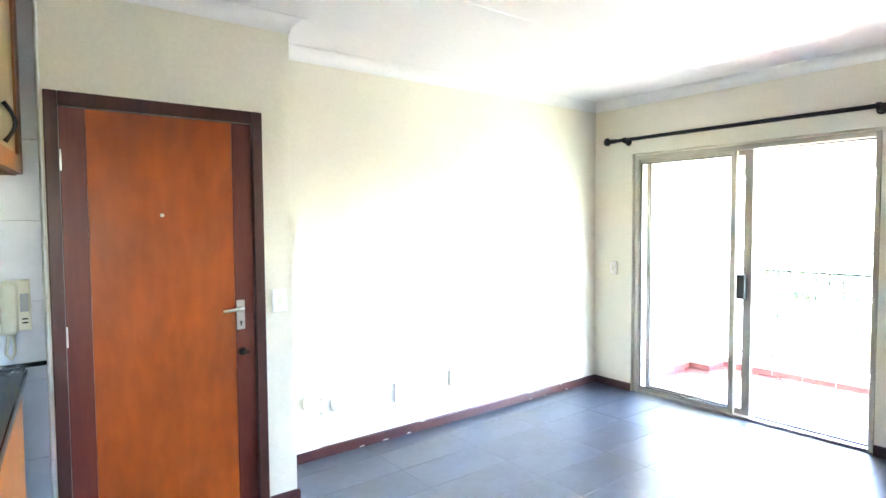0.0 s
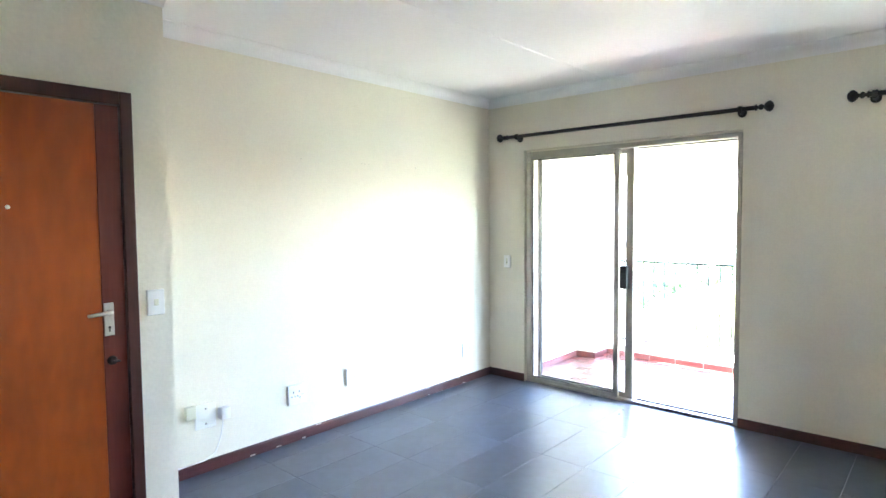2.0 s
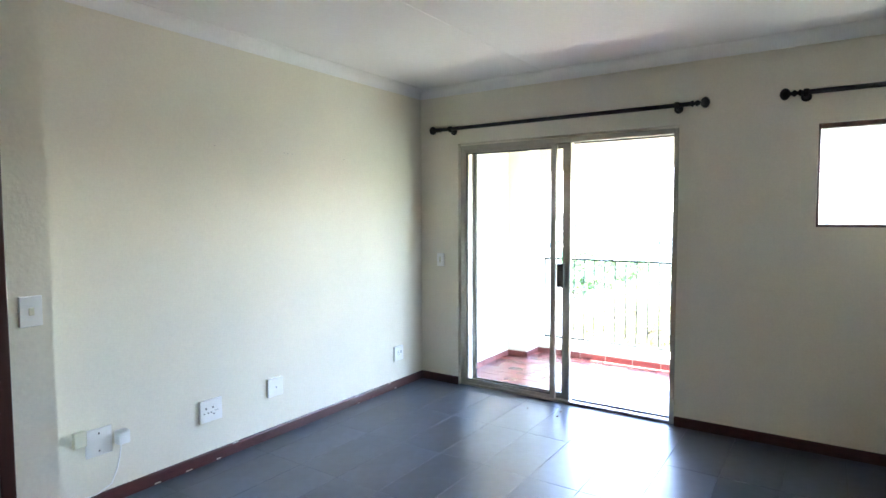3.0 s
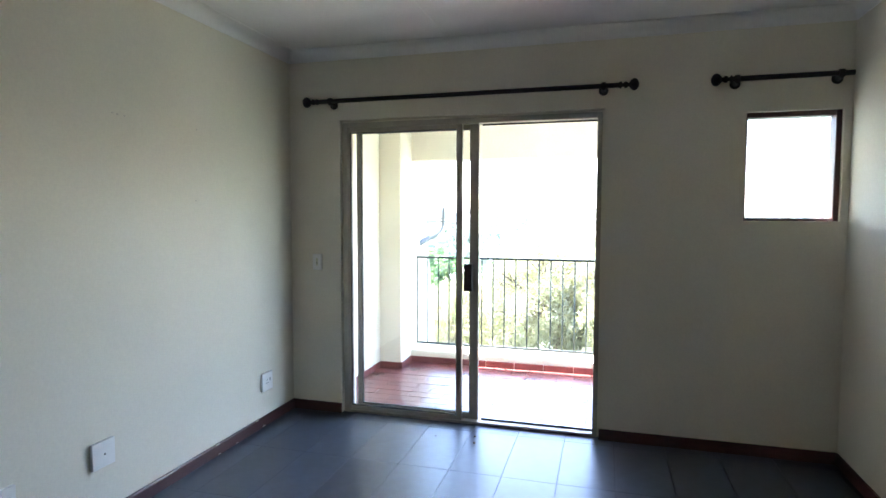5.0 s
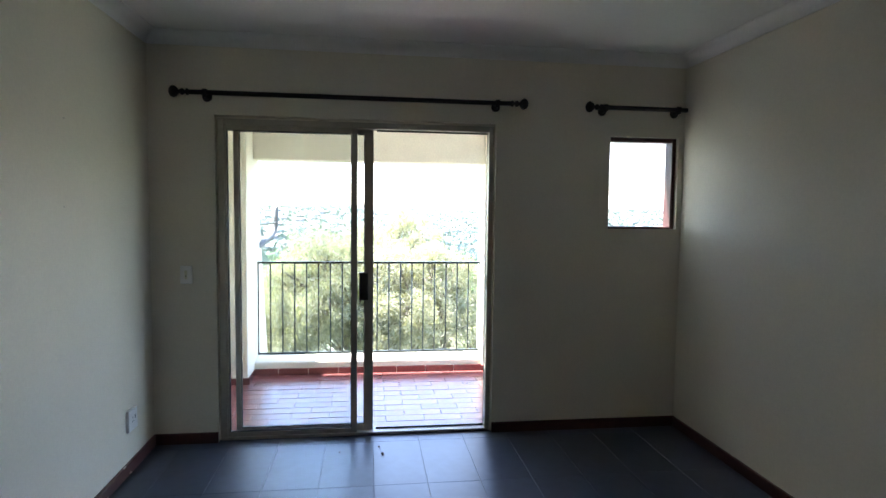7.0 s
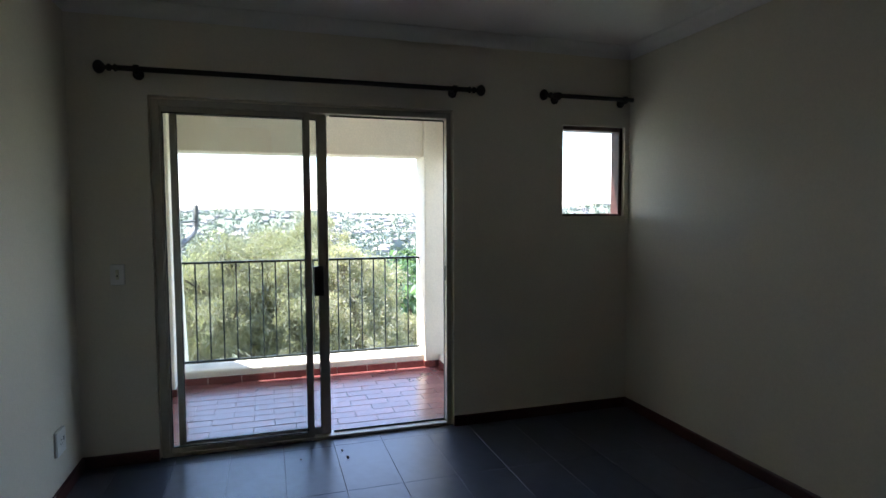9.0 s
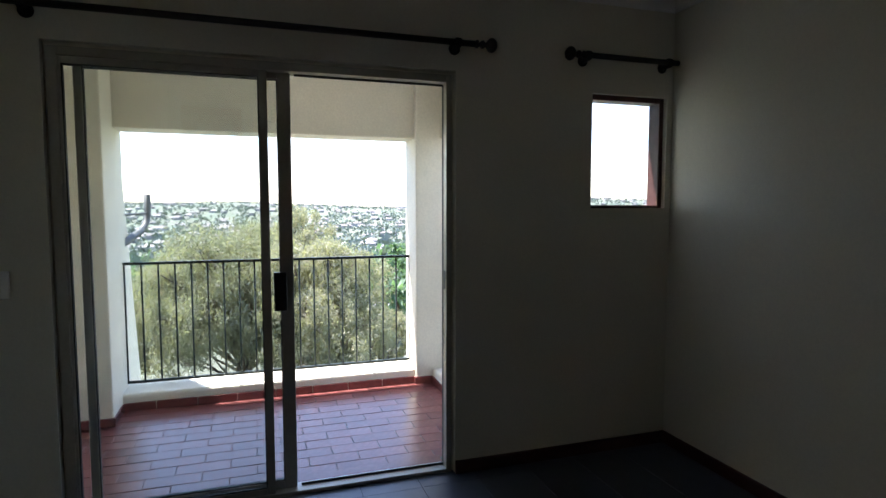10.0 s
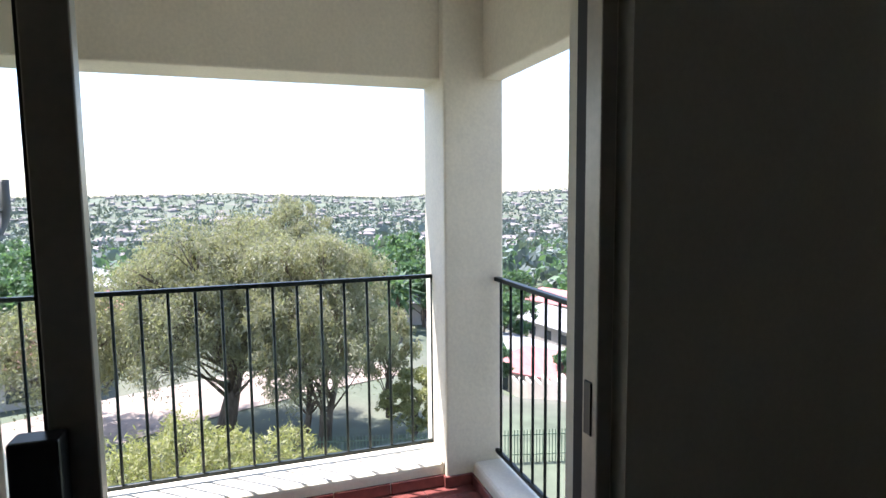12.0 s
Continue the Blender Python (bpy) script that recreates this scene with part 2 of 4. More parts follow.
structure("wall_balcony", boxes(
    (XW, XS, PY1, YL + 0.2, -0.2, 2.75), (XW, XS, PY0, PY1, PZ, 2.75), (XW, XS, WY1, PY0, -0.2, 2.75),
    (XS, XO, DY1, YL + 0.2, -0.2, 2.75), (XS, XO, DY0, DY1, DZ, 2.75), (XS, 5.195, WY1, DY0, -0.2, 2.75), (5.195, XO, WY1, DY0 - 0.03, -0.2, 2.75),
    (XW, XO, WY0, WY1, -0.2, WZ0), (XW, 5.212, WY0, WY1, WZ1, 2.75), (5.212, XO, YR - 0.2, WY1, WZ1 + 0.16, 2.75),
    (XW, 5.212, YR - 0.2, WY0, -0.2, 2.75), (5.212, XO, YR - 0.2, YR - 0.13, -0.2, WZ1 + 0.16)),
    "plaster", "cream painted plaster wall with sliding door opening", "wall")
structure("wall_long", boxes((1.879, XW, YL, YL + 0.2, -0.2, 2.75)), "plaster", "cream painted plaster wall with sockets", "wall")
structure("wall_entrance", boxes((0.772, FX0 + 0.012, YD, YL + 0.2, -0.2, 2.75), (FX0 + 0.012, FX1 - 0.012, YD, YL + 0.2, FZ - 0.012, 2.75), (FX1 - 0.012, 1.879, YD, YL + 0.2, -0.2, 2.75)),
          "rough_plaster", "cream stippled plaster wall round the front door", "wall")
structure("wall_short", boxes((NIB, XW, YR - 0.2, YR, -0.2, 2.75)), "plaster", "plain cream painted plaster wall", "wall")
structure("wall_behind", boxes((BACK_X - 0.2, BACK_X, BACK_Y, YL + 0.2, -0.2, 2.75)), "plaster", "plain cream painted plaster wall", "wall")
structure("wall_side", boxes((BACK_X - 0.2, KW0, BACK_Y - 0.2, BACK_Y, -0.2, 2.75), (KW0, KW1, BACK_Y - 0.2, BACK_Y, -0.2, KZ0), (KW0, KW1, BACK_Y - 0.2, BACK_Y, KZ1, 2.75), (KW1, NIB + 0.2, BACK_Y - 0.2, BACK_Y, -0.2, 2.75), (NIB, NIB + 0.2, BACK_Y, YR - 0.2, -0.2, 2.75)), "plaster", "plain cream painted plaster wall", "wall")
structure("wall_landing", boxes((0.6, 2.1, YL + 0.35, YL + 0.45, -0.2, 2.75)), "plaster", "plain wall behind the closed front door", "wall")
KY = 4.55                       # tiled kitchen wall
kitchen_wall = structure("wall_kitchen", boxes((BACK_X, 0.772, KY + 0.008, YL + 0.2, -0.2, 2.75)), "wall_grout", "kitchen wall faced with pale marbled tiles", "wall")
structure("ceiling", boxes((BACK_X - 0.2, XO, BACK_Y - 0.2, YL + 0.2, CEIL, 2.78)), "ceiling", "white painted board ceiling", "ceiling")
bm = bmesh.new()
box(bm, BACK_X, XW, 3.60, 3.622, CEIL - 0.002, CEIL + 0.01, bevel=0.001)
structure("trim_ceiling", bm, "ceiling", "flat white joint strip along the ceiling", "trim")

cove = [(0, -0.076), (0.006, -0.076)] + [(0.076 - 0.070 * math.cos(k * math.pi / 24), -0.074 + 0.070 * math.sin(k * math.pi / 24)) for k in range(13)] + [(0.076, 0), (0, 0)]
bm = bmesh.new()
prism(bm, cove, (XW, YR, CEIL), (XW, YL, CEIL), (-1, 0, 0))
prism(bm, cove, (1.879, YL, CEIL), (XW, YL, CEIL), (0, -1, 0))
prism(bm, cove, (0.772, YD, CEIL), (1.879, YD, CEIL), (0, -1, 0), (0, 1))
prism(bm, cove, (1.879, YD, CEIL), (1.879, YL, CEIL), (1, 0, 0), (1, 0))
prism(bm, cove, (NIB, YR, CEIL), (XW, YR, CEIL), (0, 1, 0))
structure("cornice", bm, "ceiling", "white coved plaster cornice", "cornice")

board = [(0, 0), (0.014, 0), (0.014, 0.060), (0.010, 0.070), (0, 0.070)]
bm = bmesh.new()
prism(bm, board, (XW, PY1, 0), (XW, YL, 0), (-1, 0, 0))
prism(bm, board, (XW, YR, 0), (XW, PY0, 0), (-1, 0, 0))
prism(bm, board, (1.879, YL, 0), (XW, YL, 0), (0, -1, 0))
prism(bm, board, (NIB, YR, 0), (XW, YR, 0), (0, 1, 0))
prism(bm, board, (FX1 + 0.005, YD, 0), (1.879, YD, 0), (0, -1, 0), (0, 1))
prism(bm, board, (1.879, YD, 0), (1.879, YL, 0), (1, 0, 0), (1, 0))
structure("baseboard", bm, "skirting", "dark mahogany-coloured timber skirting board", "baseboard")
bm = bmesh.new()
for i in range(9):
    x = 2.0 + 2.7 * random.random() ** 1.3
    w = random.uniform(0.008, 0.045)
    z = random.choice((0.004, 0.066, 0.004))
    box(bm, x, x + w, YL - 0.0165, YL - 0.012, z, z + random.uniform(0.004, 0.009), bevel=0.001)
structure("trim_chips", bm, "chip", "pale paint chips along the skirting board", "chips")

bm = bmesh.new()                # uneven bead of sealant down the edge between tiles and door frame
bead = [(0.771 + random.uniform(-0.002, 0.002), YD - 0.001, CEIL * k / 40) for k in range(41)]
tube(bm, bead, [random.uniform(0.004, 0.008) for k in bead], 6)
structure("trim_sealant", bm, "white_plastic", "uneven white bead of sealant beside the door frame", "trim", smooth=True)

# ---- front door ----
def front_door():
    d = thing("front_door", ((FX0 + FX1) / 2, YD, 0), "closed orange-brown veneered front door with dark stiles and frame", "door")
    f = 0.052
    part(d, "frame", boxes((FX0, FX0 + f, YD - 0.014, YD + 0.09, 0, FZ), (FX1 - f, FX1, YD - 0.014, YD + 0.09, 0, FZ), (FX0 + f, FX1 - f, YD - 0.014, YD + 0.09, FZ - 0.062, FZ), bevel=0.005, segments=2), "dark_wood", "dark stained timber frame")
    lx0, lx1, lz = FX0 + f + 0.003, FX1 - f - 0.003, FZ - 0.066
    a, b = 0.936, 1.566
    part(d, "leaf", boxes((a, b, YD + 0.006, YD + 0.045, 0.006, lz), bevel=0.001), "door_wood", "orange varnished veneer panel")
    part(d, "stile", boxes((lx0, a - 0.001, YD + 0.0055, YD + 0.045, 0.006, lz), bevel=0.0015), "stile_wood", "red-brown edge stile")
    part(d, "stile", boxes((b + 0.001, lx1, YD + 0.0055, YD + 0.045, 0.006, lz), bevel=0.0015), "stile_wood", "red-brown edge stile")
    hx = 1.592
    part(d, "handle_plate", boxes((hx - 0.021, hx + 0.021, YD - 0.002, YD + 0.006, 0.995, 1.147), bevel=0.002), "steel", "satin steel back plate")
    bm = bmesh.new()
    tube(bm, [(hx, YD, 1.106), (hx, YD - 0.035, 1.106), (hx - 0.012, YD - 0.047, 1.106), (hx - 0.10, YD - 0.05, 1.102)], [0.010, 0.010, 0.0095, 0.007], 12)
    part(d, "handle", bm, "steel", "satin steel lever", smooth=True)
    bm = boxes((hx - 0.003, hx + 0.003, YD - 0.003, YD, 1.014, 1.034))
    lathe(bm, (hx, YD - 0.003, 1.034), (0, 1, 0), [(0, 0.006), (0.003, 0.006)], 12)
    part(d, "keyhole", bm, "slot")
    bm = bmesh.new()
    lathe(bm, (1.600, YD - 0.012, 0.878), (0, 1, 0), [(0, 0.012), (0.004, 0.018), (0.018, 0.022)], 18)
    box(bm, 1.596, 1.628, YD - 0.020, YD - 0.010, 0.870, 0.880, bevel=0.002)
    part(d, "night_latch", bm, "iron", "small black night latch")
    bm = bmesh.new()
    lathe(bm, (1.234, YD - 0.001, 1.583), (0, 1, 0), [(0, 0.004), (0.0015, 0.0085), (0.008, 0.009)], 16)
    part(d, "peephole", bm, "steel", "small bright peephole")
    for z in (1.82, 1.05, 0.25):
        bm = bmesh.new()
        tube(bm, [(lx0 - 0.001, YD - 0.002, z - 0.045), (lx0 - 0.001, YD - 0.002, z + 0.045)], [0.006, 0.006], 10)
        part(d, "hinge", bm, "steel", "steel hinge")
    return d


front_door()


# ---- switches and sockets ----
def plate(name, centre, out, w, h, label, category, draw):
    """A wall plate; draw(u, v, a, b, c, d, depth) boxes are given along the wall and up."""
    o = Vector(out)
    along = Vector((0, 0, 1)).cross(o)
    t = thing(name, centre, label, category)

    def slab(u0, u1, v0, v1, d0, d1, bevel=0.0):
        bm = bmesh.new()
        box(bm, u0, u1, d0, d1, v0, v1, bevel=bevel, segments=2)
        m = Matrix((along, o, (0, 0, 1))).transposed().to_4x4()
        bmesh.ops.transform(bm, matrix=Matrix.Translation(centre) @ m, verts=bm.verts)
        return bm
    part(t, "plate", slab(-w / 2, w / 2, -h / 2, h / 2, 0, 0.017, 0.003), "white_plastic")
    # Grey lip showing below the plate stands in for its thin shadow.
    part(t, "shadow_lip", slab(-w / 2 + 0.004, w / 2 - 0.004, -h / 2 - 0.003, h / 2 - 0.004, -0.004, 0.003), "grey_plastic")
    for nm, mat, u0, u1, v0, v1, d0, d1, *bevel in draw:
        part(t, nm, slab(u0, u1, v0, v1, d0 + 0.008, d1 + 0.008, *bevel), mat)
    return t


ROCKER = [("rocker", "ivory", -0.010, 0.010, -0.016, 0.016, 0.009, 0.013, 0.002)]
SOCKET = [("rocker", "white_plastic", 0.030, 0.048, 0.012, 0.034, 0.009, 0.012, 0.002), ("pin_hole", "slot", -0.040, -0.030, 0.012, 0.022, 0.008, 0.0096), ("pin_hole", "slot", -0.052, -0.044, -0.016, -0.008, 0.008, 0.0096),
          ("pin_hole", "slot", -0.026, -0.018, -0.016, -0.008, 0.008, 0.0096), ("pin_hole", "slot", 0.006, 0.016, 0.012, 0.022, 0.008, 0.0096), ("pin_hole", "slot", 0.012, 0.020, -0.028, -0.020, 0.008, 0.0096), ("pin_hole", "slot", -0.006, 0.002, -0.016, -0.008, 0.008, 0.0096), ("marking", "grey_plastic", 0.020, 0.045, -0.006, -0.003, 0.008, 0.0096)]
SMALL = [("pin_hole", "slot", -0.012, -0.006, 0.008, 0.016, 0.008, 0.0096), ("pin_hole", "slot", -0.020, -0.014, -0.012, -0.006, 0.008, 0.0096), ("pin_hole", "slot", 0.000, 0.006, -0.012, -0.006, 0.008, 0.0096), ("rocker", "grey_plastic", 0.018, 0.030, 0.000, 0.022, 0.009, 0.012, 0.002)]
plate("light_switch", (1.796, YD, 1.128), (0, -1, 0), 0.080, 0.122, "white rocker light switch beside the front door", "switch", ROCKER)
plate("light_switch", (XW, 4.598, 1.110), (-1, 0, 0), 0.072, 0.115, "white light switch beside the sliding door", "switch", [("rocker", "ivory", -0.008, 0.008, -0.028, 0.028, 0.009, 0.0125, 0.002), ("gap", "slot", -0.003, 0.003, -0.012, -0.004, 0.0122, 0.0129)])
plate("wall_socket", (2.885, YL, 0.325), (0, -1, 0), 0.150, 0.135, "white double wall socket with round pin holes", "socket", SOCKET)
plate("blank_plate", (3.375, YL, 0.345), (0, -1, 0), 0.125, 0.125, "white blank cover plate on the wall", "socket", [("screw", "slot", 0.000, 0.008, -0.006, 0.002, 0.008, 0.0098)])
plate("wall_socket", (4.72, YL, 0.305), (0, -1, 0), 0.120, 0.125, "small white wall socket near the corner", "socket", SMALL)


def phone_outlet():
    t = thing("phone_outlet", (2.24, YL, 0.33), "white phone outlet with plugged adaptor and loose cable", "socket")
    part(t, "plate", boxes((2.175, 2.305, YL - 0.010, YL, 0.27, 0.415), bevel=0.003), "white_plastic")
    part(t, "side_box", boxes((2.115, 2.175, YL - 0.030, YL, 0.345, 0.425), bevel=0.004), "ivory", "ivory junction box")
    part(t, "adaptor", boxes((2.318, 2.378, YL - 0.055, YL, 0.305, 0.375), bevel=0.006, segments=2), "white_plastic")
    for z in (0.296, 0.388):
        part(t, "screw", boxes((2.236, 2.244, YL - 0.0112, YL - 0.009, z - 0.004, z + 0.004)), "slot")
    bm = bmesh.new()
    pts = [(2.345, YL - 0.02, 0.306), (2.340, YL - 0.014, 0.24), (2.325, YL - 0.010, 0.17), (2.29, YL - 0.018, 0.105), (2.22, YL - 0.020, 0.078), (2.10, YL - 0.021, 0.077), (1.95, YL - 0.021, 0.076)]
    tube(bm, pts, [0.004] * len(pts), 8)
    part(t, "cable", bm, "white_plastic", smooth=True)


phone_outlet()
bm = bmesh.new()
for x, z in ((2.965, 1.934), (3.50, 1.936), (3.53, 1.934), (3.57, 1.932), (4.08, 1.936), (4.06, 1.535)):
    box(bm, x - 0.006, x + 0.006, YL - 0.003, YL, z - 0.003, z + 0.003, bevel=0.001)
structure("trim_wall_marks", bm, "chip", "small screw holes and filler marks", "marks")

def crumb(x, y, r):
    bm = bmesh.new()
    bmesh.ops.create_icosphere(bm, subdivisions=1, radius=r, matrix=Matrix.LocRotScale((x, y, r * 0.55), None, (1.3, 0.8, 0.6)))
    tagged(finish("crumb", bm, "bark", (x, y, 0)), "small dark crumb of dirt on the tiled floor", "dirt", "crumbs on the floor")


for x, y, r in ((4.90, 3.372, 0.010), (4.79, 3.352, 0.012), (4.84, 3.62, 0.007)):
    crumb(x, y, r)

# ---- sliding door ----
def sliding_door():
    d = thing("sliding_door", (5.15, (DY0 + DY1) / 2, 0), "half-open grey aluminium sliding glass door to the balcony", "door")
    fx0, fx1 = 5.110, 5.205
    part(d, "frame", boxes((fx0, fx1, DY1 - 0.042, DY1, 0, DZ), (fx0, 5.158, DY0, DY0 + 0.030, 0, DZ), (fx0, fx1, DY0 + 0.030, DY1 - 0.042, DZ - 0.038, DZ), (fx0, fx1, DY0 + 0.030, DY1 - 0.042, 0, 0.020), bevel=0.002), "alu")
    part(d, "track", boxes((5.170, 5.176, DY0 + 0.03, 3.39, 0.020, 0.030), (5.170, 5.176, DY0 + 0.03, 3.39, DZ - 0.048, DZ - 0.038), (5.159, 5.190, DY0, DY0 + 0.028, 0.021, DZ - 0.04)), "seal")

    def leaf(name, x0, x1, y0, y1, s0, s1, rail_b, rail_t, label):
        z0, z1 = 0.021, DZ - 0.039
        leaf_ob = part(d, name, boxes((x0, x1, y0, y0 + s0, z0, z1), (x0, x1, y1 - s1, y1, z0, z1), (x0, x1, y0 + s0, y1 - s1, z0, z0 + rail_b), (x0, x1, y0 + s0, y1 - s1, z1 - rail_t, z1), bevel=0.002), "alu", label)
        xm = (x0 + x1) / 2
        pane = part(leaf_ob, "pane", boxes((xm - 0.003, xm + 0.003, y0 + s0 - 0.006, y1 - s1 + 0.006, z0 + rail_b - 0.006, z1 - rail_t + 0.006)), "glass", "clear glass", at=d.location)
        pane.visible_shadow = False
        e = 0.005
        part(leaf_ob, "seal", boxes((x0 + 0.004, x1 - 0.004, y0 + s0, y0 + s0 + e, z0 + rail_b, z1 - rail_t), (x0 + 0.004, x1 - 0.004, y1 - s1 - e, y1 - s1, z0 + rail_b, z1 - rail_t), (x0 + 0.004, x1 - 0.004, y0 + s0 + e, y1 - s1 - e, z0 + rail_b, z0 + rail_b + e), (x0 + 0.004, x1 - 0.004, y0 + s0 + e, y1 - s1 - e, z1 - rail_t - e, z1 - rail_t)), "seal", at=d.location)
        return leaf_ob
    leaf("fixed_leaf", 5.116, 5.146, 3.518, DY1 - 0.043, 0.038, 0.012, 0.030, 0.030, "fixed glazed leaf")
    leaf("moving_leaf", 5.156, 5.186, 3.410, 4.318, 0.060, 0.034, 0.040, 0.030, "glazed leaf slid open")
    bm = boxes((5.112, 5.155, 3.445, 3.505, 0.93, 1.118), bevel=0.004, segments=2)
    part(d, "handle", bm, "black_plastic", "black pull handle")
    part(d, "lock_keep", boxes((5.126, 5.150, DY0 + 0.028, DY0 + 0.033, 0.995, 1.095), bevel=0.002), "black_plastic", "black lock keeper")


sliding_door()


def small_window():
    w = thing("window_small", (5.17, (WY0 + WY1) / 2, WZ0), "small square window with dark brown frame", "window", kind="structure")
    x0, x1 = 5.112, 5.210
    part(w, "frame", boxes((x0, x1, WY0, WY0 + 0.030, WZ0, WZ1), (x0, x1, WY1 - 0.014, WY1, WZ0, WZ1), (x0, x1, WY0 + 0.030, WY1 - 0.014, WZ1 - 0.030, WZ1), (x0, x1, WY0 + 0.030, WY1 - 0.014, WZ0, WZ0 + 0.018), bevel=0.003), "window_wood")
    pane = part(w, "pane", boxes((5.180, 5.185, WY0 + 0.026, WY1 - 0.010, WZ0 + 0.014, WZ1 - 0.026)), "glass", "clear glass")
    pane.visible_shadow = False


small_window()


# Unseen window, assumed from the bright entrance wall and added to light it.
def rear_window():
    w = thing("window_unseen_rear", (0.33, BACK_Y - 0.1, KZ0), "unseen small window added to light the entrance end", "window", kind="structure")
    y0, y1, f = BACK_Y - 0.12, BACK_Y - 0.07, 0.03
    part(w, "frame", boxes((KW0, KW0 + f, y0, y1, KZ0, KZ1), (KW1 - f, KW1, y0, y1, KZ0, KZ1), (KW0 + f, KW1 - f, y0, y1, KZ1 - f, KZ1), (KW0 + f, KW1 - f, y0, y1, KZ0, KZ0 + f), bevel=0.003), "window_wood")
    pane = part(w, "pane", boxes((KW0 + f - 0.004, KW1 - f + 0.004, BACK_Y - 0.097, BACK_Y - 0.092, KZ0 + f - 0.004, KZ1 - f + 0.004)), "glass", "clear glass")
    pane.visible_shadow = False


rear_window()

# ---- curtain rods ----
def curtain_rod(y_left, y_right, z, brackets, left_ball, right_ball, label):
    x = 5.022
    t = thing("curtain_rod", (XW, (y_left + y_right) / 2, z), label, "curtain rod", "curtain rods")
    bm = bmesh.new()
    tube(bm, [(x, y_left, z), (x, y_right, z)], [0.0155, 0.0155], 16)
    part(t, "rod", bm, "iron", smooth=True)
    ball = [(0, 0.0155), (0.004, 0.021), (0.012, 0.021), (0.016, 0.012), (0.024, 0.011), (0.030, 0.018), (0.038, 0.021), (0.046, 0.018), (0.052, 0.011), (0.058, 0.012), (0.064, 0.022), (0.074, 0.032), (0.086, 0.037), (0.098, 0.035), (0.108, 0.026), (0.114, 0.014), (0.117, 0.002)]
    for on, y, s in ((left_ball, y_left, 1), (right_ball, y_right, -1)):
        if on:
            bm = bmesh.new()
            lathe(bm, (x, y, z), (0, s, 0), ball, 20)
            part(t, "finial", bm, "iron", "turned ball finial", smooth=True)
    for y in brackets:
        bm = bmesh.new()
        lathe(bm, (XW, y, z - 0.018), (-1, 0, 0), [(0, 0.030), (0.006, 0.030), (0.010, 0.016), (0.040, 0.012), (0.075, 0.012)], 14)
        lathe(bm, (x, y - 0.014, z), (0, 1, 0), [(0, 0.021), (0.002, 0.023), (0.026, 0.023), (0.028, 0.021)], 16)
        part(t, "bracket", bm, "iron")
    return t


curtain_rod(4.550, 2.508, 2.252, (4.455, 2.600), True, True, "long black iron curtain rod above the sliding door")
curtain_rod(1.876, 1.262, 2.250, (1.852, 1.325), True, False, "short black iron curtain rod above the small window")

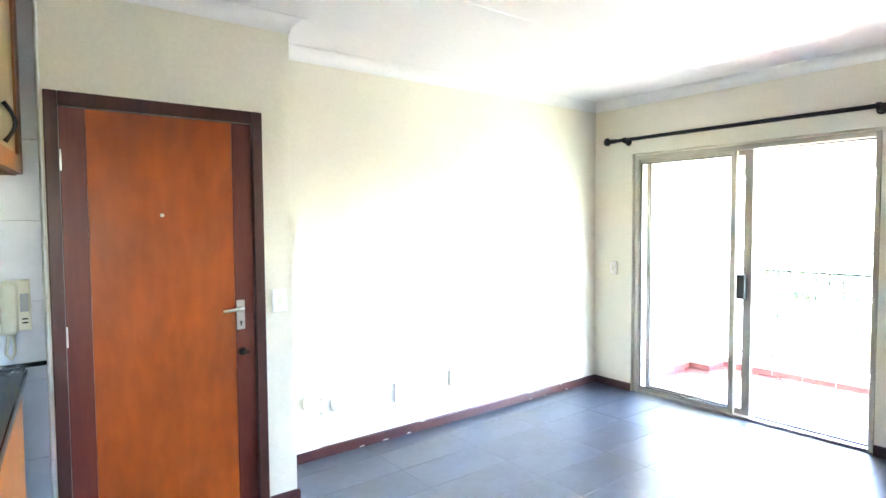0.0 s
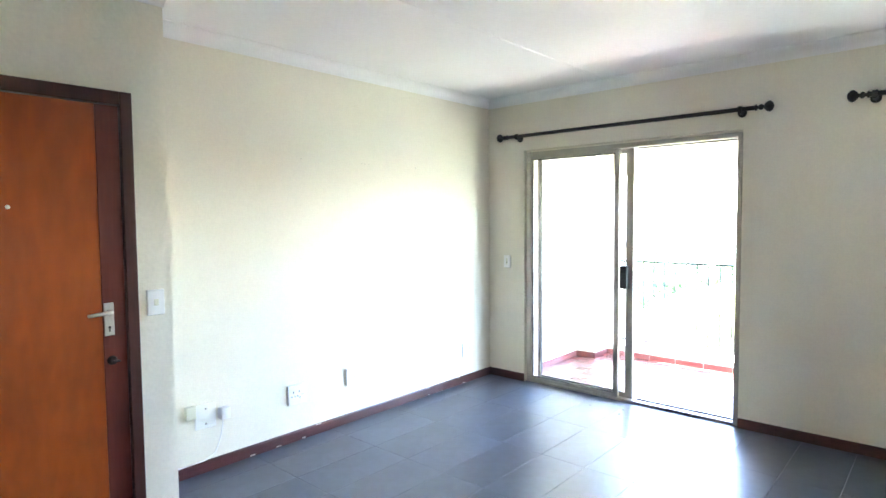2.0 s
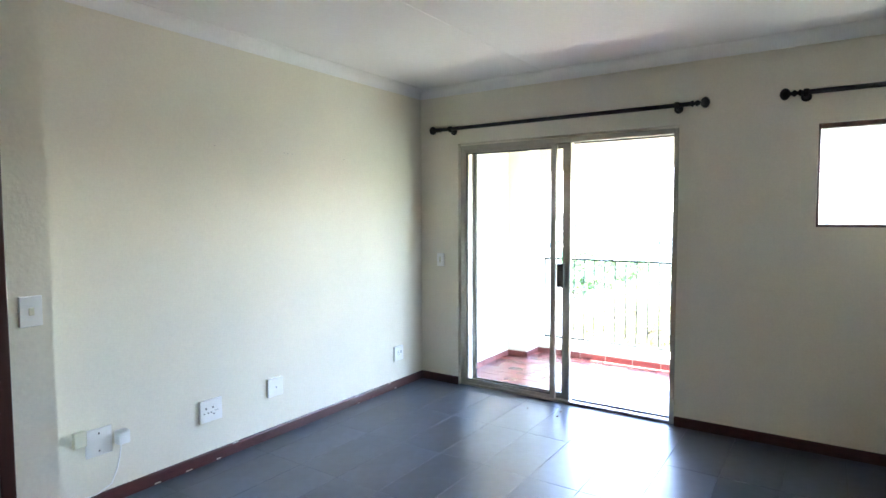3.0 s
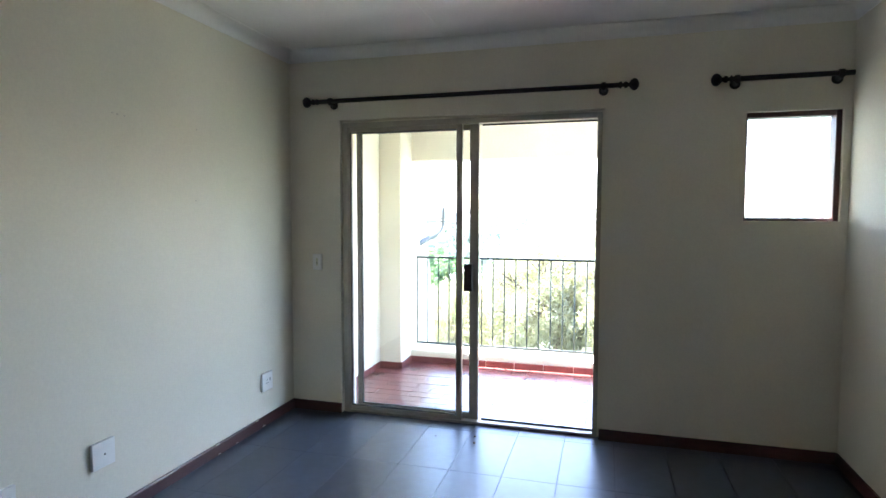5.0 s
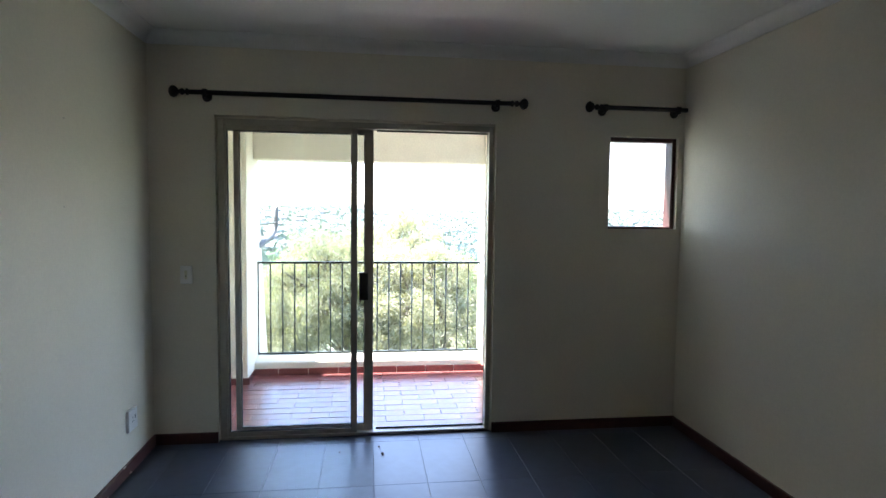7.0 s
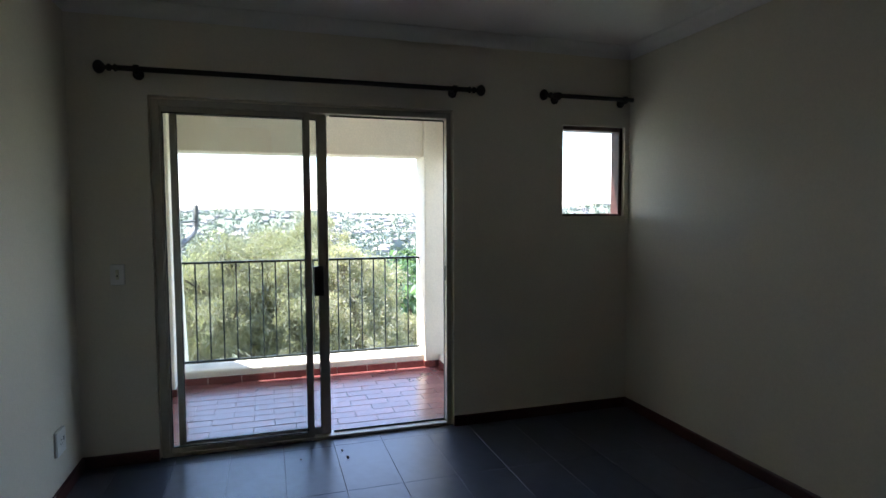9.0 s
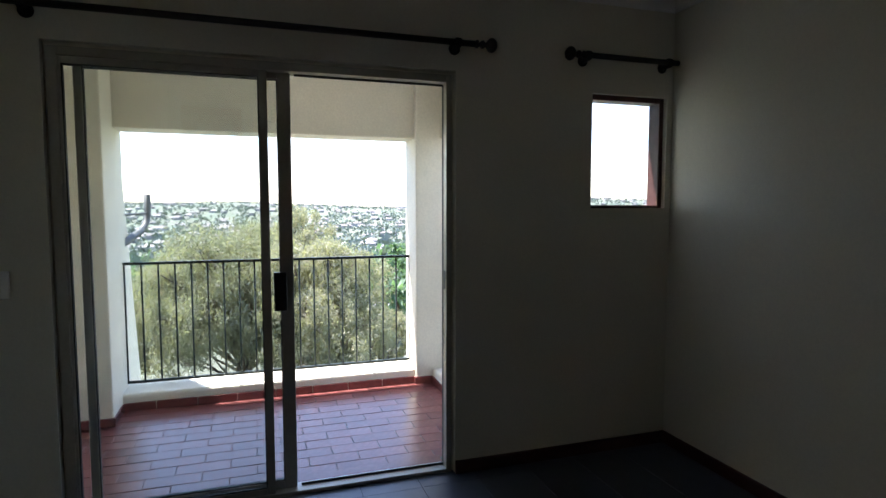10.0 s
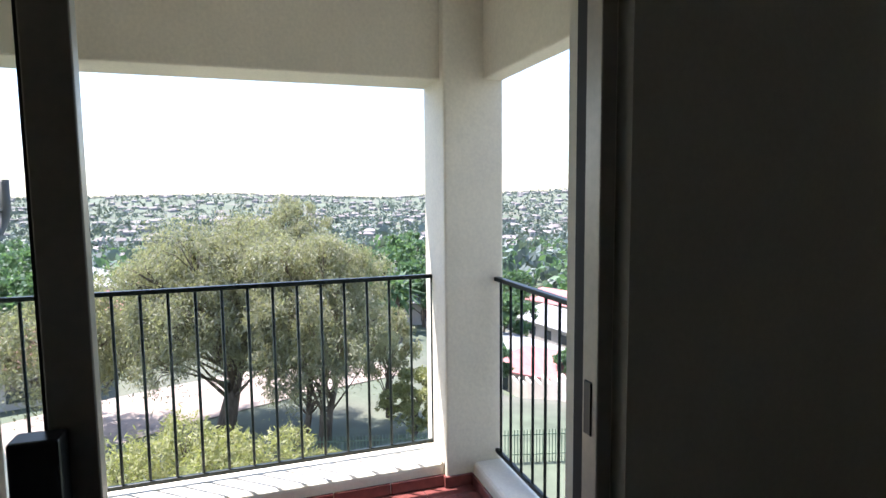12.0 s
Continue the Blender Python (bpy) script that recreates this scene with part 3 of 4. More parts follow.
# ---- kitchen corner ----
def kitchen():
    c = thing("kitchen_counter", (0.0, 3.6, 0), "black granite counter on honey oak base cabinets", "counter")
    def slant(bm, z0, z1, front, back_y=KY - 0.001, y0=2.7):
        # plan with a slightly slanting front edge
        pts = [(-0.6, back_y), (-0.6, y0), (0.548 + front, y0), (0.700 + front, back_y)]
        low = [bm.verts.new((x, y, z0)) for x, y in pts]
        high = [bm.verts.new((x, y, z1)) for x, y in pts]
        bm.faces.new(low)
        bm.faces.new(high[::-1])
        for i in range(4):
            bm.faces.new((low[i], low[(i + 1) % 4], high[(i + 1) % 4], high[i]))
    bm = bmesh.new()
    slant(bm, 0.865, 0.905, 0.0)
    bmesh.ops.bevel(bm, geom=list(bm.edges), offset=0.008, segments=3, affect="EDGES")
    part(c, "worktop", bm, "granite", "polished black granite")
    bm = bmesh.new()
    slant(bm, 0.10, 0.864, -0.03, back_y=KY - 0.30)
    part(c, "body", bm, "cab_wood")
    bm = bmesh.new()
    slant(bm, 0.0, 0.0995, -0.08, back_y=KY - 0.30)
    part(c, "plinth", bm, "dark_wood")
    part(c, "upstand", boxes((0.45, 0.771, KY - 0.016, KY - 0.0005, 0.906, 0.926), bevel=0.003), "granite")
    w = thing("wall_cabinet", (0.45, 4.1, 1.76), "honey oak wall cabinet with framed door and black handle", "cabinet")
    def face(bm, a, b, z0, z1, d0, d1):
        # a, b: along the slanting front from the kitchen side to the wall; d: out of the front
        p0, p1 = Vector((0.580, 3.70, 0)), Vector((0.712, KY - 0.01, 0))
        u = p1 - p0
        n = Vector((u.y, -u.x, 0)).normalized()
        pts = [p0 + u * a + n * d0, p0 + u * b + n * d0, p0 + u * b + n * d1, p0 + u * a + n * d1]
        low = [bm.verts.new(p + Vector((0, 0, z0))) for p in pts]
        high = [bm.verts.new(p + Vector((0, 0, z1))) for p in pts]
        bm.faces.new(low)
        bm.faces.new(high[::-1])
        for i in range(4):
            bm.faces.new((low[i], low[(i + 1) % 4], high[(i + 1) % 4], high[i]))
    bm = bmesh.new()
    face(bm, 0, 1, 1.76, 2.60, -0.34, -0.022)
    part(w, "body", bm, "cab_wood")
    bm = bmesh.new()
    face(bm, 0.0, 0.12, 1.765, 2.59, -0.021, 0)
    face(bm, 0.88, 1.0, 1.765, 2.59, -0.021, 0)
    face(bm, 0.12, 0.88, 1.765, 1.84, -0.021, 0)
    face(bm, 0.12, 0.88, 2.51, 2.59, -0.021, 0)
    part(w, "door", bm, "cab_wood", "framed oak door")
    bm = bmesh.new()
    face(bm, 0.12, 0.88, 1.84, 2.51, -0.021, -0.010)
    part(w, "panel", bm, "cab_panel", "pale inset panel")
    bm = bmesh.new()
    pts = [(0.650 + 0.034 * math.sin(math.pi * k / 8), 4.15, 1.86 + 0.15 * k / 8) for k in range(9)]
    tube(bm, pts, [0.009, 0.008, 0.007, 0.007, 0.008, 0.007, 0.007, 0.008, 0.009], 10)
    part(w, "handle", bm, "iron", "black arched pull handle", smooth=True)
    p = thing("intercom_phone", (0.665, KY, 1.18), "ivory intercom handset on the tiled wall", "intercom")
    part(p, "base", boxes((0.620, 0.720, KY - 0.035, KY, 1.075, 1.300), bevel=0.006, segments=2), "ivory")
    part(p, "handset", boxes((0.605, 0.673, KY - 0.085, KY - 0.036, 1.065, 1.295), bevel=0.020, segments=3), "ivory")
    part(p, "grille", boxes((0.681, 0.713, KY - 0.037, KY - 0.0345, 1.16, 1.24), bevel=0.001), "grey_plastic")
    part(p, "buttons", boxes((0.687, 0.709, KY - 0.039, KY - 0.0345, 1.125, 1.131), (0.687, 0.709, KY - 0.039, KY - 0.0345, 1.108, 1.114)), "slot")
    bm = bmesh.new()
    pts = [(0.637, KY - 0.05, 1.07), (0.633, KY - 0.05, 1.03), (0.625, KY - 0.045, 0.985), (0.641, KY - 0.04, 0.955), (0.657, KY - 0.035, 0.985), (0.655, KY - 0.03, 1.03), (0.650, KY - 0.03, 1.078)]
    tube(bm, pts, [0.007] * 7, 8)
    part(p, "cord", bm, "ivory", smooth=True)


kitchen()

# ---- balcony ----
BF = -0.13                      # balcony floor
BX0, BX1 = 7.09, 7.40           # kerb
SOF = 2.018                      # soffit of the beams
BC = 2.50                       # balcony ceiling
BYL, BYR = 4.80, 1.93
GROUND = -8.4
P0, P1 = 1.93, 2.256            # corner pillar
structure("balcony_slab", boxes((XO, BX1, BYR, 5.2, -0.40, BF - 0.012)), "red_grout", "balcony floor slab with dark joints", "balcony")
structure("balcony_ceiling", boxes((XO, BX1, BYR, 5.2, BC, 2.75)), "ceiling", "white painted balcony ceiling", "ceiling")
structure("pillar_corner", boxes((7.055, 7.405, P0 - 0.004, P1, GROUND - 0.5, BC), bevel=0.012, segments=2), "outside_plaster", "cream plastered balcony corner pillar", "pillar")
structure("pillar_side", boxes((6.78, 7.405, 4.570, 5.2, GROUND - 0.5, BC), bevel=0.012, segments=2), "outside_plaster", "cream plastered balcony side pillar", "pillar")
structure("wall_balcony_side", boxes((XO, 6.77, BYL, 5.2, -0.4, BC)), "outside_plaster", "cream plastered balcony side wall", "wall")
structure("beam_front", boxes((7.115, BX1, P1 - 0.01, 4.60, SOF, BC + 0.01), bevel=0.010, segments=2), "outside_plaster", "cream plastered beam over the balcony railing", "beam")
structure("beam_side", boxes((XO, 7.06, BYR, 2.04, SOF, BC + 0.01), bevel=0.010, segments=2), "outside_plaster", "cream plastered beam over the side railing", "beam")
structure("kerb_front", boxes((BX0, BX1 - 0.004, P1 - 0.005, 4.60, BF - 0.25, 0.0), bevel=0.028, segments=3), "outside_plaster", "cream plastered kerb under the railing", "kerb")
structure("kerb_side", boxes((XO, 7.056, BYR + 0.003, 2.11, BF - 0.25, -0.005), bevel=0.028, segments=3), "outside_plaster", "cream plastered kerb under the side railing", "kerb")
bm = bmesh.new()                 # buttress wall beyond the balcony, wider towards its foot
fin = [bm.verts.new(v) for v in ((7.404, 4.645, 2.75), (7.404, 5.2, 2.75), (7.50, 5.2, 2.75), (7.50, 4.645, 2.75), (7.404, 4.645, GROUND - 0.5), (7.404, 5.2, GROUND - 0.5), (10.5, 5.2, GROUND - 0.5), (10.5, 4.645, GROUND - 0.5))]
for f in ((0, 1, 2, 3), (4, 7, 6, 5), (0, 3, 7, 4), (1, 5, 6, 2), (2, 6, 7, 3), (0, 4, 5, 1)):
    bm.faces.new([fin[i] for i in f])
structure("wall_buttress", bm, "outside_plaster", "sloping plastered wall beyond the balcony", "wall")
structure("building_base", boxes((BACK_X - 0.2, XO - 0.004, BACK_Y - 0.2, 5.2, GROUND - 0.5, -0.21)), "outside_plaster", "plastered storeys of the building below", "building")
# The balcony eaves are unseen, added to narrow the sun to a strip by the kerb.
structure("roof", boxes((BACK_X - 0.3, XO + 0.02, BACK_Y - 0.3, 5.3, 2.79, 2.95), (XO + 0.02, 7.76, BYR - 0.05, 5.3, 2.79, 2.95)), "outside_plaster", "flat slab over the top storey, with unseen eaves added to trim the sun", "roof")


def railing(name, along, start, end, fixed, bars_at, label):
    t = thing(name, (fixed, start, 0.03) if along == "y" else (start, fixed, 0.03), label, "railing", "balcony railings")

    def put(v, z):
        return (fixed, v, z) if along == "y" else (v, fixed, z)
    for z, w, nm in ((0.984, 0.018, "top_rail"), (0.036, 0.011, "bottom_rail")):
        bm = bmesh.new()
        if along == "y":
            box(bm, fixed - w, fixed + w, start, end, z - 0.011, z + 0.011, bevel=0.004, segments=2)
        else:
            box(bm, start, end, fixed - w, fixed + w, z - 0.011, z + 0.011, bevel=0.004, segments=2)
        part(t, nm, bm, "rail")
    first = None
    for v in bars_at:
        if first is None:
            bm = bmesh.new()
            tube(bm, [put(v, 0.976), put(v, 0.060), put(v, 0.046), put(v - 0.012, 0.038)], [0.0075] * 4, 8)
            first = part(t, "baluster", bm, "rail", smooth=True)
            at0 = v
        else:
            ob = new("baluster", first.data)
            ob.parent = t
            ob.location = first.location + (Vector((0, v - at0, 0)) if along == "y" else Vector((v - at0, 0, 0)))


railing("balcony_railing", "y", P1, 4.58, 7.292, [4.565 - 0.1215 * k for k in range(20)], "dark green steel railing with thin upright bars")
railing("balcony_railing", "x", XO, 7.055, 1.965, [7.00 - 0.1215 * k for k in range(14)], "dark green steel railing with thin upright bars")


def drain_pipe():
    t = thing("drain_pipe", (7.45, 4.645, 1.1), "bent grey pipe braced to the outer wall", "pipe")
    bm = bmesh.new()
    pts = [(7.42, 4.648, 1.095), (7.62, 4.610, 1.135), (7.82, 4.578, 1.178), (7.98, 4.550, 1.215), (8.07, 4.533, 1.255), (8.125, 4.522, 1.315), (8.145, 4.517, 1.39), (8.147, 4.516, 1.545)]
    tube(bm, pts, [0.030] * 8, 14)
    part(t, "pipe", bm, "pipe", smooth=True)
    bm = bmesh.new()
    tube(bm, [(7.40, 4.650, 1.362), (8.19, 4.508, 1.372)], [0.010, 0.010], 8)
    part(t, "brace", bm, "pipe")


drain_pipe()

# ---- outdoors ----
EYE_X, EYE_Y = 5.0, 3.2


def smooth_step(a, b, v):
    v = np.clip((v - a) / (b - a), 0, 1)
    return v * v * (3 - 2 * v)


def land(x, y):
    """Height of the ground: a lawn, a valley, and a hillside that rises to the skyline."""
    x, y = np.asarray(x, float), np.asarray(y, float)
    r = np.hypot(x - EYE_X, y - EYE_Y)
    a = np.arctan2(y - EYE_Y, x - EYE_X)
    z = GROUND - 3.5 * smooth_step(25, 70, r) - 16 * smooth_step(70, 260, r) + 30 * smooth_step(420, 1500, r)
    roll = 3.0 * np.sin(a * 7 + 1.0) + 2.0 * np.sin(a * 17 + 0.4) + 1.2 * np.sin(a * 41)
    z = z + smooth_step(600, 1600, r) * roll + smooth_step(150, 600, r) * 2.5 * np.sin(x * 0.013 + 1) * np.cos(y * 0.011)
    z = z - 4.6 * smooth_step(22, 46, r) * (1 - smooth_step(-0.46, -0.28, a)) * (1 - smooth_step(90, 200, r))
    z = z + smooth_step(600, 1600, r) * (14 * np.exp(-((a + 0.56) / 0.14) ** 2) - 7 * np.exp(-((a + 0.24) / 0.09) ** 2))
    return z - smooth_step(1900, 4000, r) * 25


def ground_sheet():
    radii = np.concatenate([np.linspace(0.5, 40, 14), np.geomspace(46, 4200, 60)])
    angles = np.linspace(0, math.tau, 241)[:-1]
    rr, aa = np.meshgrid(radii, angles, indexing="ij")
    x, y = EYE_X + rr * np.cos(aa), EYE_Y + rr * np.sin(aa)
    z = land(x, y)
    verts = np.stack([x, y, z], -1).reshape(-1, 3)
    k = len(angles)
    faces = [(i * k + j, (i + 1) * k + j, (i + 1) * k + (j + 1) % k, i * k + (j + 1) % k) for i in range(len(radii) - 1) for j in range(k)]
    centre = len(verts)
    verts = np.vstack([verts, [[EYE_X, EYE_Y, GROUND]]])
    faces += [(centre, j, (j + 1) % k) for j in range(k)]
    me = bpy.data.meshes.new("ground")
    me.from_pydata(verts.tolist(), [], faces)
    me.materials.append(M["ground"])
    for p in me.polygons:
        p.use_smooth = True
    return tagged(new("ground", me), "grassy ground running down into a wide valley", "ground", kind="structure")


ground_sheet()


def leaves_mesh(name, centres, directions, length, width, rng):
    """One mesh of narrow four-cornered leaves at the centres, each hanging along its direction."""
    n = len(centres)
    d = directions / np.linalg.norm(directions, axis=1, keepdims=True)
    s = np.cross(d, rng.normal(size=(n, 3)))
    s /= np.linalg.norm(s, axis=1, keepdims=True)
    ln = length * rng.uniform(0.6, 1.4, (n, 1))
    wd = width * rng.uniform(0.6, 1.4, (n, 1))
    v = np.stack([centres - d * ln / 2, centres + s * wd / 2, centres + d * ln / 2, centres - s * wd / 2], 1).reshape(-1, 3)
    me = bpy.data.meshes.new(name)
    me.vertices.add(n * 4)
    me.vertices.foreach_set("co", v.ravel().astype(np.float32))
    me.loops.add(n * 4)
    me.loops.foreach_set("vertex_index", np.arange(n * 4, dtype=np.int32))
    me.polygons.add(n)
    me.polygons.foreach_set("loop_start", np.arange(0, n * 4, 4, dtype=np.int32))
    me.update(calc_edges=True)
    return me


def tree(name, x, y, height, crown, lobes, leaves, leaf_size, mat, label, seed, bare=0.25, trunks=1, trunk_r=0.22, droop=0.5, category="tree"):
    """A tree: tapered trunk and limbs that reach out to lobes of the crown; each lobe is made of sprays of leaves with gaps between."""
    rng = np.random.default_rng(seed)
    base_z = float(land(x, y)) - 0.15
    t = thing(name, (x, y, base_z), label, category)
    bm = bmesh.new()
    stems = []
    for k in range(trunks):
        a = k * 2.4 + seed
        sx, sy = x + (0.5 * math.cos(a) if trunks > 1 else 0), y + (0.5 * math.sin(a) if trunks > 1 else 0)
        lean = rng.normal(size=2) * 0.06 * height
        top = Vector((sx + lean[0], sy + lean[1], base_z + height * 0.72))
        p = [Vector((sx, sy, base_z)).lerp(top, f) + Vector((*(rng.normal(size=2) * 0.012 * height * (f > 0)), 0)) for f in (0, 0.2, 0.4, 0.6, 0.8, 1)]
        r = trunk_r * (1.0 if trunks == 1 else 0.75)
        tube(bm, p, [r * 1.25, r, r * 0.85, r * 0.65, r * 0.45, r * 0.22], 9)
        stems.append(p)
    centres, dirs = [], []
    per = leaves // lobes
    mid_z = base_z + height * (0.5 + bare * 0.45)
    half = height * (0.5 - bare * 0.45)
    for k in range(lobes):
        # clumps spread over the whole crown, most of them near its outside
        a = k * 2.39996 + seed
        up = 1 - 1.75 * (k + 0.5) / lobes
        ring = math.sqrt(max(0.05, 1 - up * up))
        reach = rng.uniform(0.62, 0.86) if rng.uniform() < 0.72 else rng.uniform(0.2, 0.6)
        c = np.array([x + crown * ring * reach * math.cos(a), y + crown * ring * reach * math.sin(a), mid_z + half * up * min(0.9, reach + 0.08) * rng.uniform(0.86, 1.05)])
        u = (c[2] - base_z) / height
        stem = stems[k % trunks]
        along = 5 * min(0.95, max(0.2, u * 0.95 - rng.uniform(0.02, 0.3)))
        s = stem[int(along)].lerp(stem[int(along) + 1], along % 1)
        end = Vector(c)
        mid = s.lerp(end, 0.5) + Vector((0, 0, 0.05 * height * rng.uniform(-0.4, 0.6)))
        tube(bm, [s, s.lerp(mid, 0.6), mid, end], [trunk_r * 0.27, trunk_r * 0.20, trunk_r * 0.13, trunk_r * 0.05], 6)
        size = crown * rng.uniform(0.19, 0.32)
        sprays = 26
        off = rng.normal(size=(sprays, 3))
        off[:, 2] = np.where(rng.uniform(size=sprays) < 0.82, np.abs(off[:, 2]), off[:, 2])
        off /= np.linalg.norm(off, axis=1, keepdims=True)
        off *= rng.uniform(0.7, 1.0, (sprays, 1)) * size * np.array([1.15, 1.15, 0.8])
        for o in off[:7]:
            e = Vector(c + o)
            tube(bm, [end.lerp(s, 0.18), end.lerp(e, 0.45), e], [trunk_r * 0.09, trunk_r * 0.055, trunk_r * 0.02], 4)
        which = rng.integers(0, sprays, per)
        pt = c + off[which] + rng.normal(size=(per, 3)) * size * np.array([0.15, 0.15, 0.17])
        pt[:, 2] -= droop * size * 0.22 * rng.exponential(1.0, per)
        dr = rng.normal(size=(per, 3)) * 0.7 + 0.5 * off[which] / size + np.array([0, 0, -droop])
        centres.append(pt)
        dirs.append(dr)
    part(t, "trunk", bm, "bark", "grey-brown trunk and limbs", smooth=True)
    me = leaves_mesh("crown", np.concatenate(centres) - np.array(t.location), np.concatenate(dirs), leaf_size[0], leaf_size[1], rng)
    me.materials.append(M[mat])
    ob = new("crown", me)
    ob.parent = t
    tagged(ob, "airy crown of narrow leaves", kind="stuff")
    return t


GUM = "tall gum tree with airy grey-green drooping foliage"
tree("gum_tree", 29.6, 4.6, 9.2, 4.2, 66, 136000, (0.145, 0.040), "gum_leaf", GUM, 3, bare=0.24, trunk_r=0.34, droop=0.9)
tree("gum_tree", 26.8, 1.1, 8.9, 3.2, 58, 116000, (0.14, 0.038), "gum_leaf", GUM, 5, bare=0.14, trunks=3, trunk_r=0.17, droop=0.9)
tree("gum_tree", 47.0, 0.7, 10.9, 3.4, 36, 30000, (0.24, 0.07), "gum_leaf", GUM, 7, bare=0.35, trunk_r=0.20, droop=0.9)
tree("gum_tree", 31.0, 10.3, 6.6, 3.6, 34, 28000, (0.19, 0.055), "gum_leaf", GUM, 8, bare=0.26, trunk_r=0.20, droop=0.9)
tree("gum_tree", 28.6, -2.3, 5.6, 1.5, 20, 8000, (0.17, 0.05), "gum_leaf", GUM, 9, bare=0.24, trunk_r=0.13, droop=0.9)
SHRUB = "bushy yellow-green tree below the balcony"
tree("shrub_tree", 16.8, 4.9, 5.6, 2.7, 44, 34000, (0.15, 0.036), "bush_leaf", SHRUB, 12, bare=0.12, trunk_r=0.11, droop=0.5)
tree("shrub_tree", 17.6, 2.6, 4.5, 2.0, 30, 20000, (0.15, 0.036), "bush_leaf", SHRUB, 13, bare=0.12, trunk_r=0.09, droop=0.5)
tree("shrub_tree", 25.4, -2.6, 3.4, 1.4, 20, 9000, (0.16, 0.05), "bush_leaf", "bushy yellow-green tree on the lawn", 14, bare=0.15, trunk_r=0.08, droop=0.3)


def palm(x, y, height):
    base_z = float(land(x, y)) - 0.2
    t = thing("palm_tree", (x, y, base_z), "palm tree with a spiky fan of green fronds", "palm")
    bm = bmesh.new()
    tube(bm, [(x, y, base_z), (x, y, base_z + height)], [0.35, 0.25], 9)
    part(t, "trunk", bm, "bark", smooth=True)
    bm = bmesh.new()
    for k in range(46):
        a, up = k * 2.39996, -0.5 + 1.7 * (k / 46)
        d = Vector((math.cos(a) * math.cos(up), math.sin(a) * math.cos(up), math.sin(up)))
        side = d.cross(Vector((0, 0, 1))).normalized() * 0.22
        p = [Vector((x, y, base_z + height)) + d * s - Vector((0, 0, 0.10 * s * s)) for s in (0.2, 1.0, 1.9, 2.7)]
        rows = [[bm.verts.new(q - side * w), bm.verts.new(q + Vector((0, 0, 0.05))), bm.verts.new(q + side * w)] for q, w in zip(p, (0.3, 1.0, 0.8, 0.1))]
        for r0, r1 in zip(rows, rows[1:]):
            for i in range(2):
                bm.faces.new((r0[i], r0[i + 1], r1[i + 1], r1[i]))
    part(t, "fronds", bm, "green_leaf")


palm(51.0, -8.2, 3.8)

GREEN = "leafy green garden tree in the valley"
rng_t = np.random.default_rng(21)
for k, (x, y, h, c) in enumerate(((48, -4.5, 6.0, 3.0), (54, -11.5, 6.5, 3.4), (62, -7, 8.0, 4.2), (70, -14, 8.5, 4.6), (60, -22, 7.0, 3.6), (76, -30, 8.0, 4.2), (66, 12, 7.5, 4.2), (58, 22, 7.0, 3.8), (74, 24, 9.0, 5.0),
                                  (52, 17.5, 6.0, 3.2), (82, 4, 8.0, 4.6), (41, -19, 4.0, 2.0), (37.5, -10.5, 3.6, 1.8), (47, -27, 5.0, 2.4), (88, 34, 9.0, 5.0), (90, -20, 9.0, 5.0))):
    tree("garden_tree", x, y, h, c, 16, 3600, (0.55, 0.30), "green_leaf", GREEN, 30 + k, bare=0.12, trunk_r=0.16, droop=0.1)


def house(x, y, turn, w, d, h, wall, roof, label, pitch=0.45, lift=0.0):
    z = float(land(x, y)) - 0.3 + lift
    t = thing("house", (x, y, z), label, "house", "houses in the valley")
    m = pose(0, 0, 0, 0, 0, turn)

    def add(name, bm, mat, lab=""):
        bmesh.ops.transform(bm, matrix=m, verts=bm.verts)
        bmesh.ops.translate(bm, verts=bm.verts, vec=(x, y, z))
        return part(t, name, bm, mat, lab)
    add("wall", boxes((-w / 2, w / 2, -d / 2, d / 2, 0, h)), wall)
    bm = bmesh.new()
    e, rise = 0.45, d / 2 * pitch
    lo = [bm.verts.new(v) for v in ((-w / 2 - e, -d / 2 - e, h), (w / 2 + e, -d / 2 - e, h), (w / 2 + e, d / 2 + e, h), (-w / 2 - e, d / 2 + e, h))]
    up = [bm.verts.new(v.co + Vector((0, 0, 0.12))) for v in lo]
    ridge = [bm.verts.new((-w / 2 + d * 0.3, 0, h + rise)), bm.verts.new((w / 2 - d * 0.3, 0, h + rise))]
    bm.faces.new(lo)
    for i in range(4):
        bm.faces.new((lo[i], lo[(i + 1) % 4], up[(i + 1) % 4], up[i]))
    bm.faces.new((up[0], up[1], ridge[1], ridge[0]))
    bm.faces.new((up[1], up[2], ridge[1]))
    bm.faces.new((up[2], up[3], ridge[0], ridge[1]))
    bm.faces.new((up[3], up[0], ridge[0]))
    add("roof", bm, roof)
    k = max(2, int(w // 3))
    for i in range(k):
        u = -w / 2 + (i + 0.5) * w / k
        for side in (-1, 1):
            add("window", boxes((u - 0.6, u + 0.6, side * d / 2 - 0.03, side * d / 2 + 0.03, 1.0, 2.1)), "dark_pane")
    add("window", boxes((-w / 2 - 0.03, -w / 2 + 0.03, -0.7, 0.7, 1.0, 2.1)), "dark_pane")
    return t


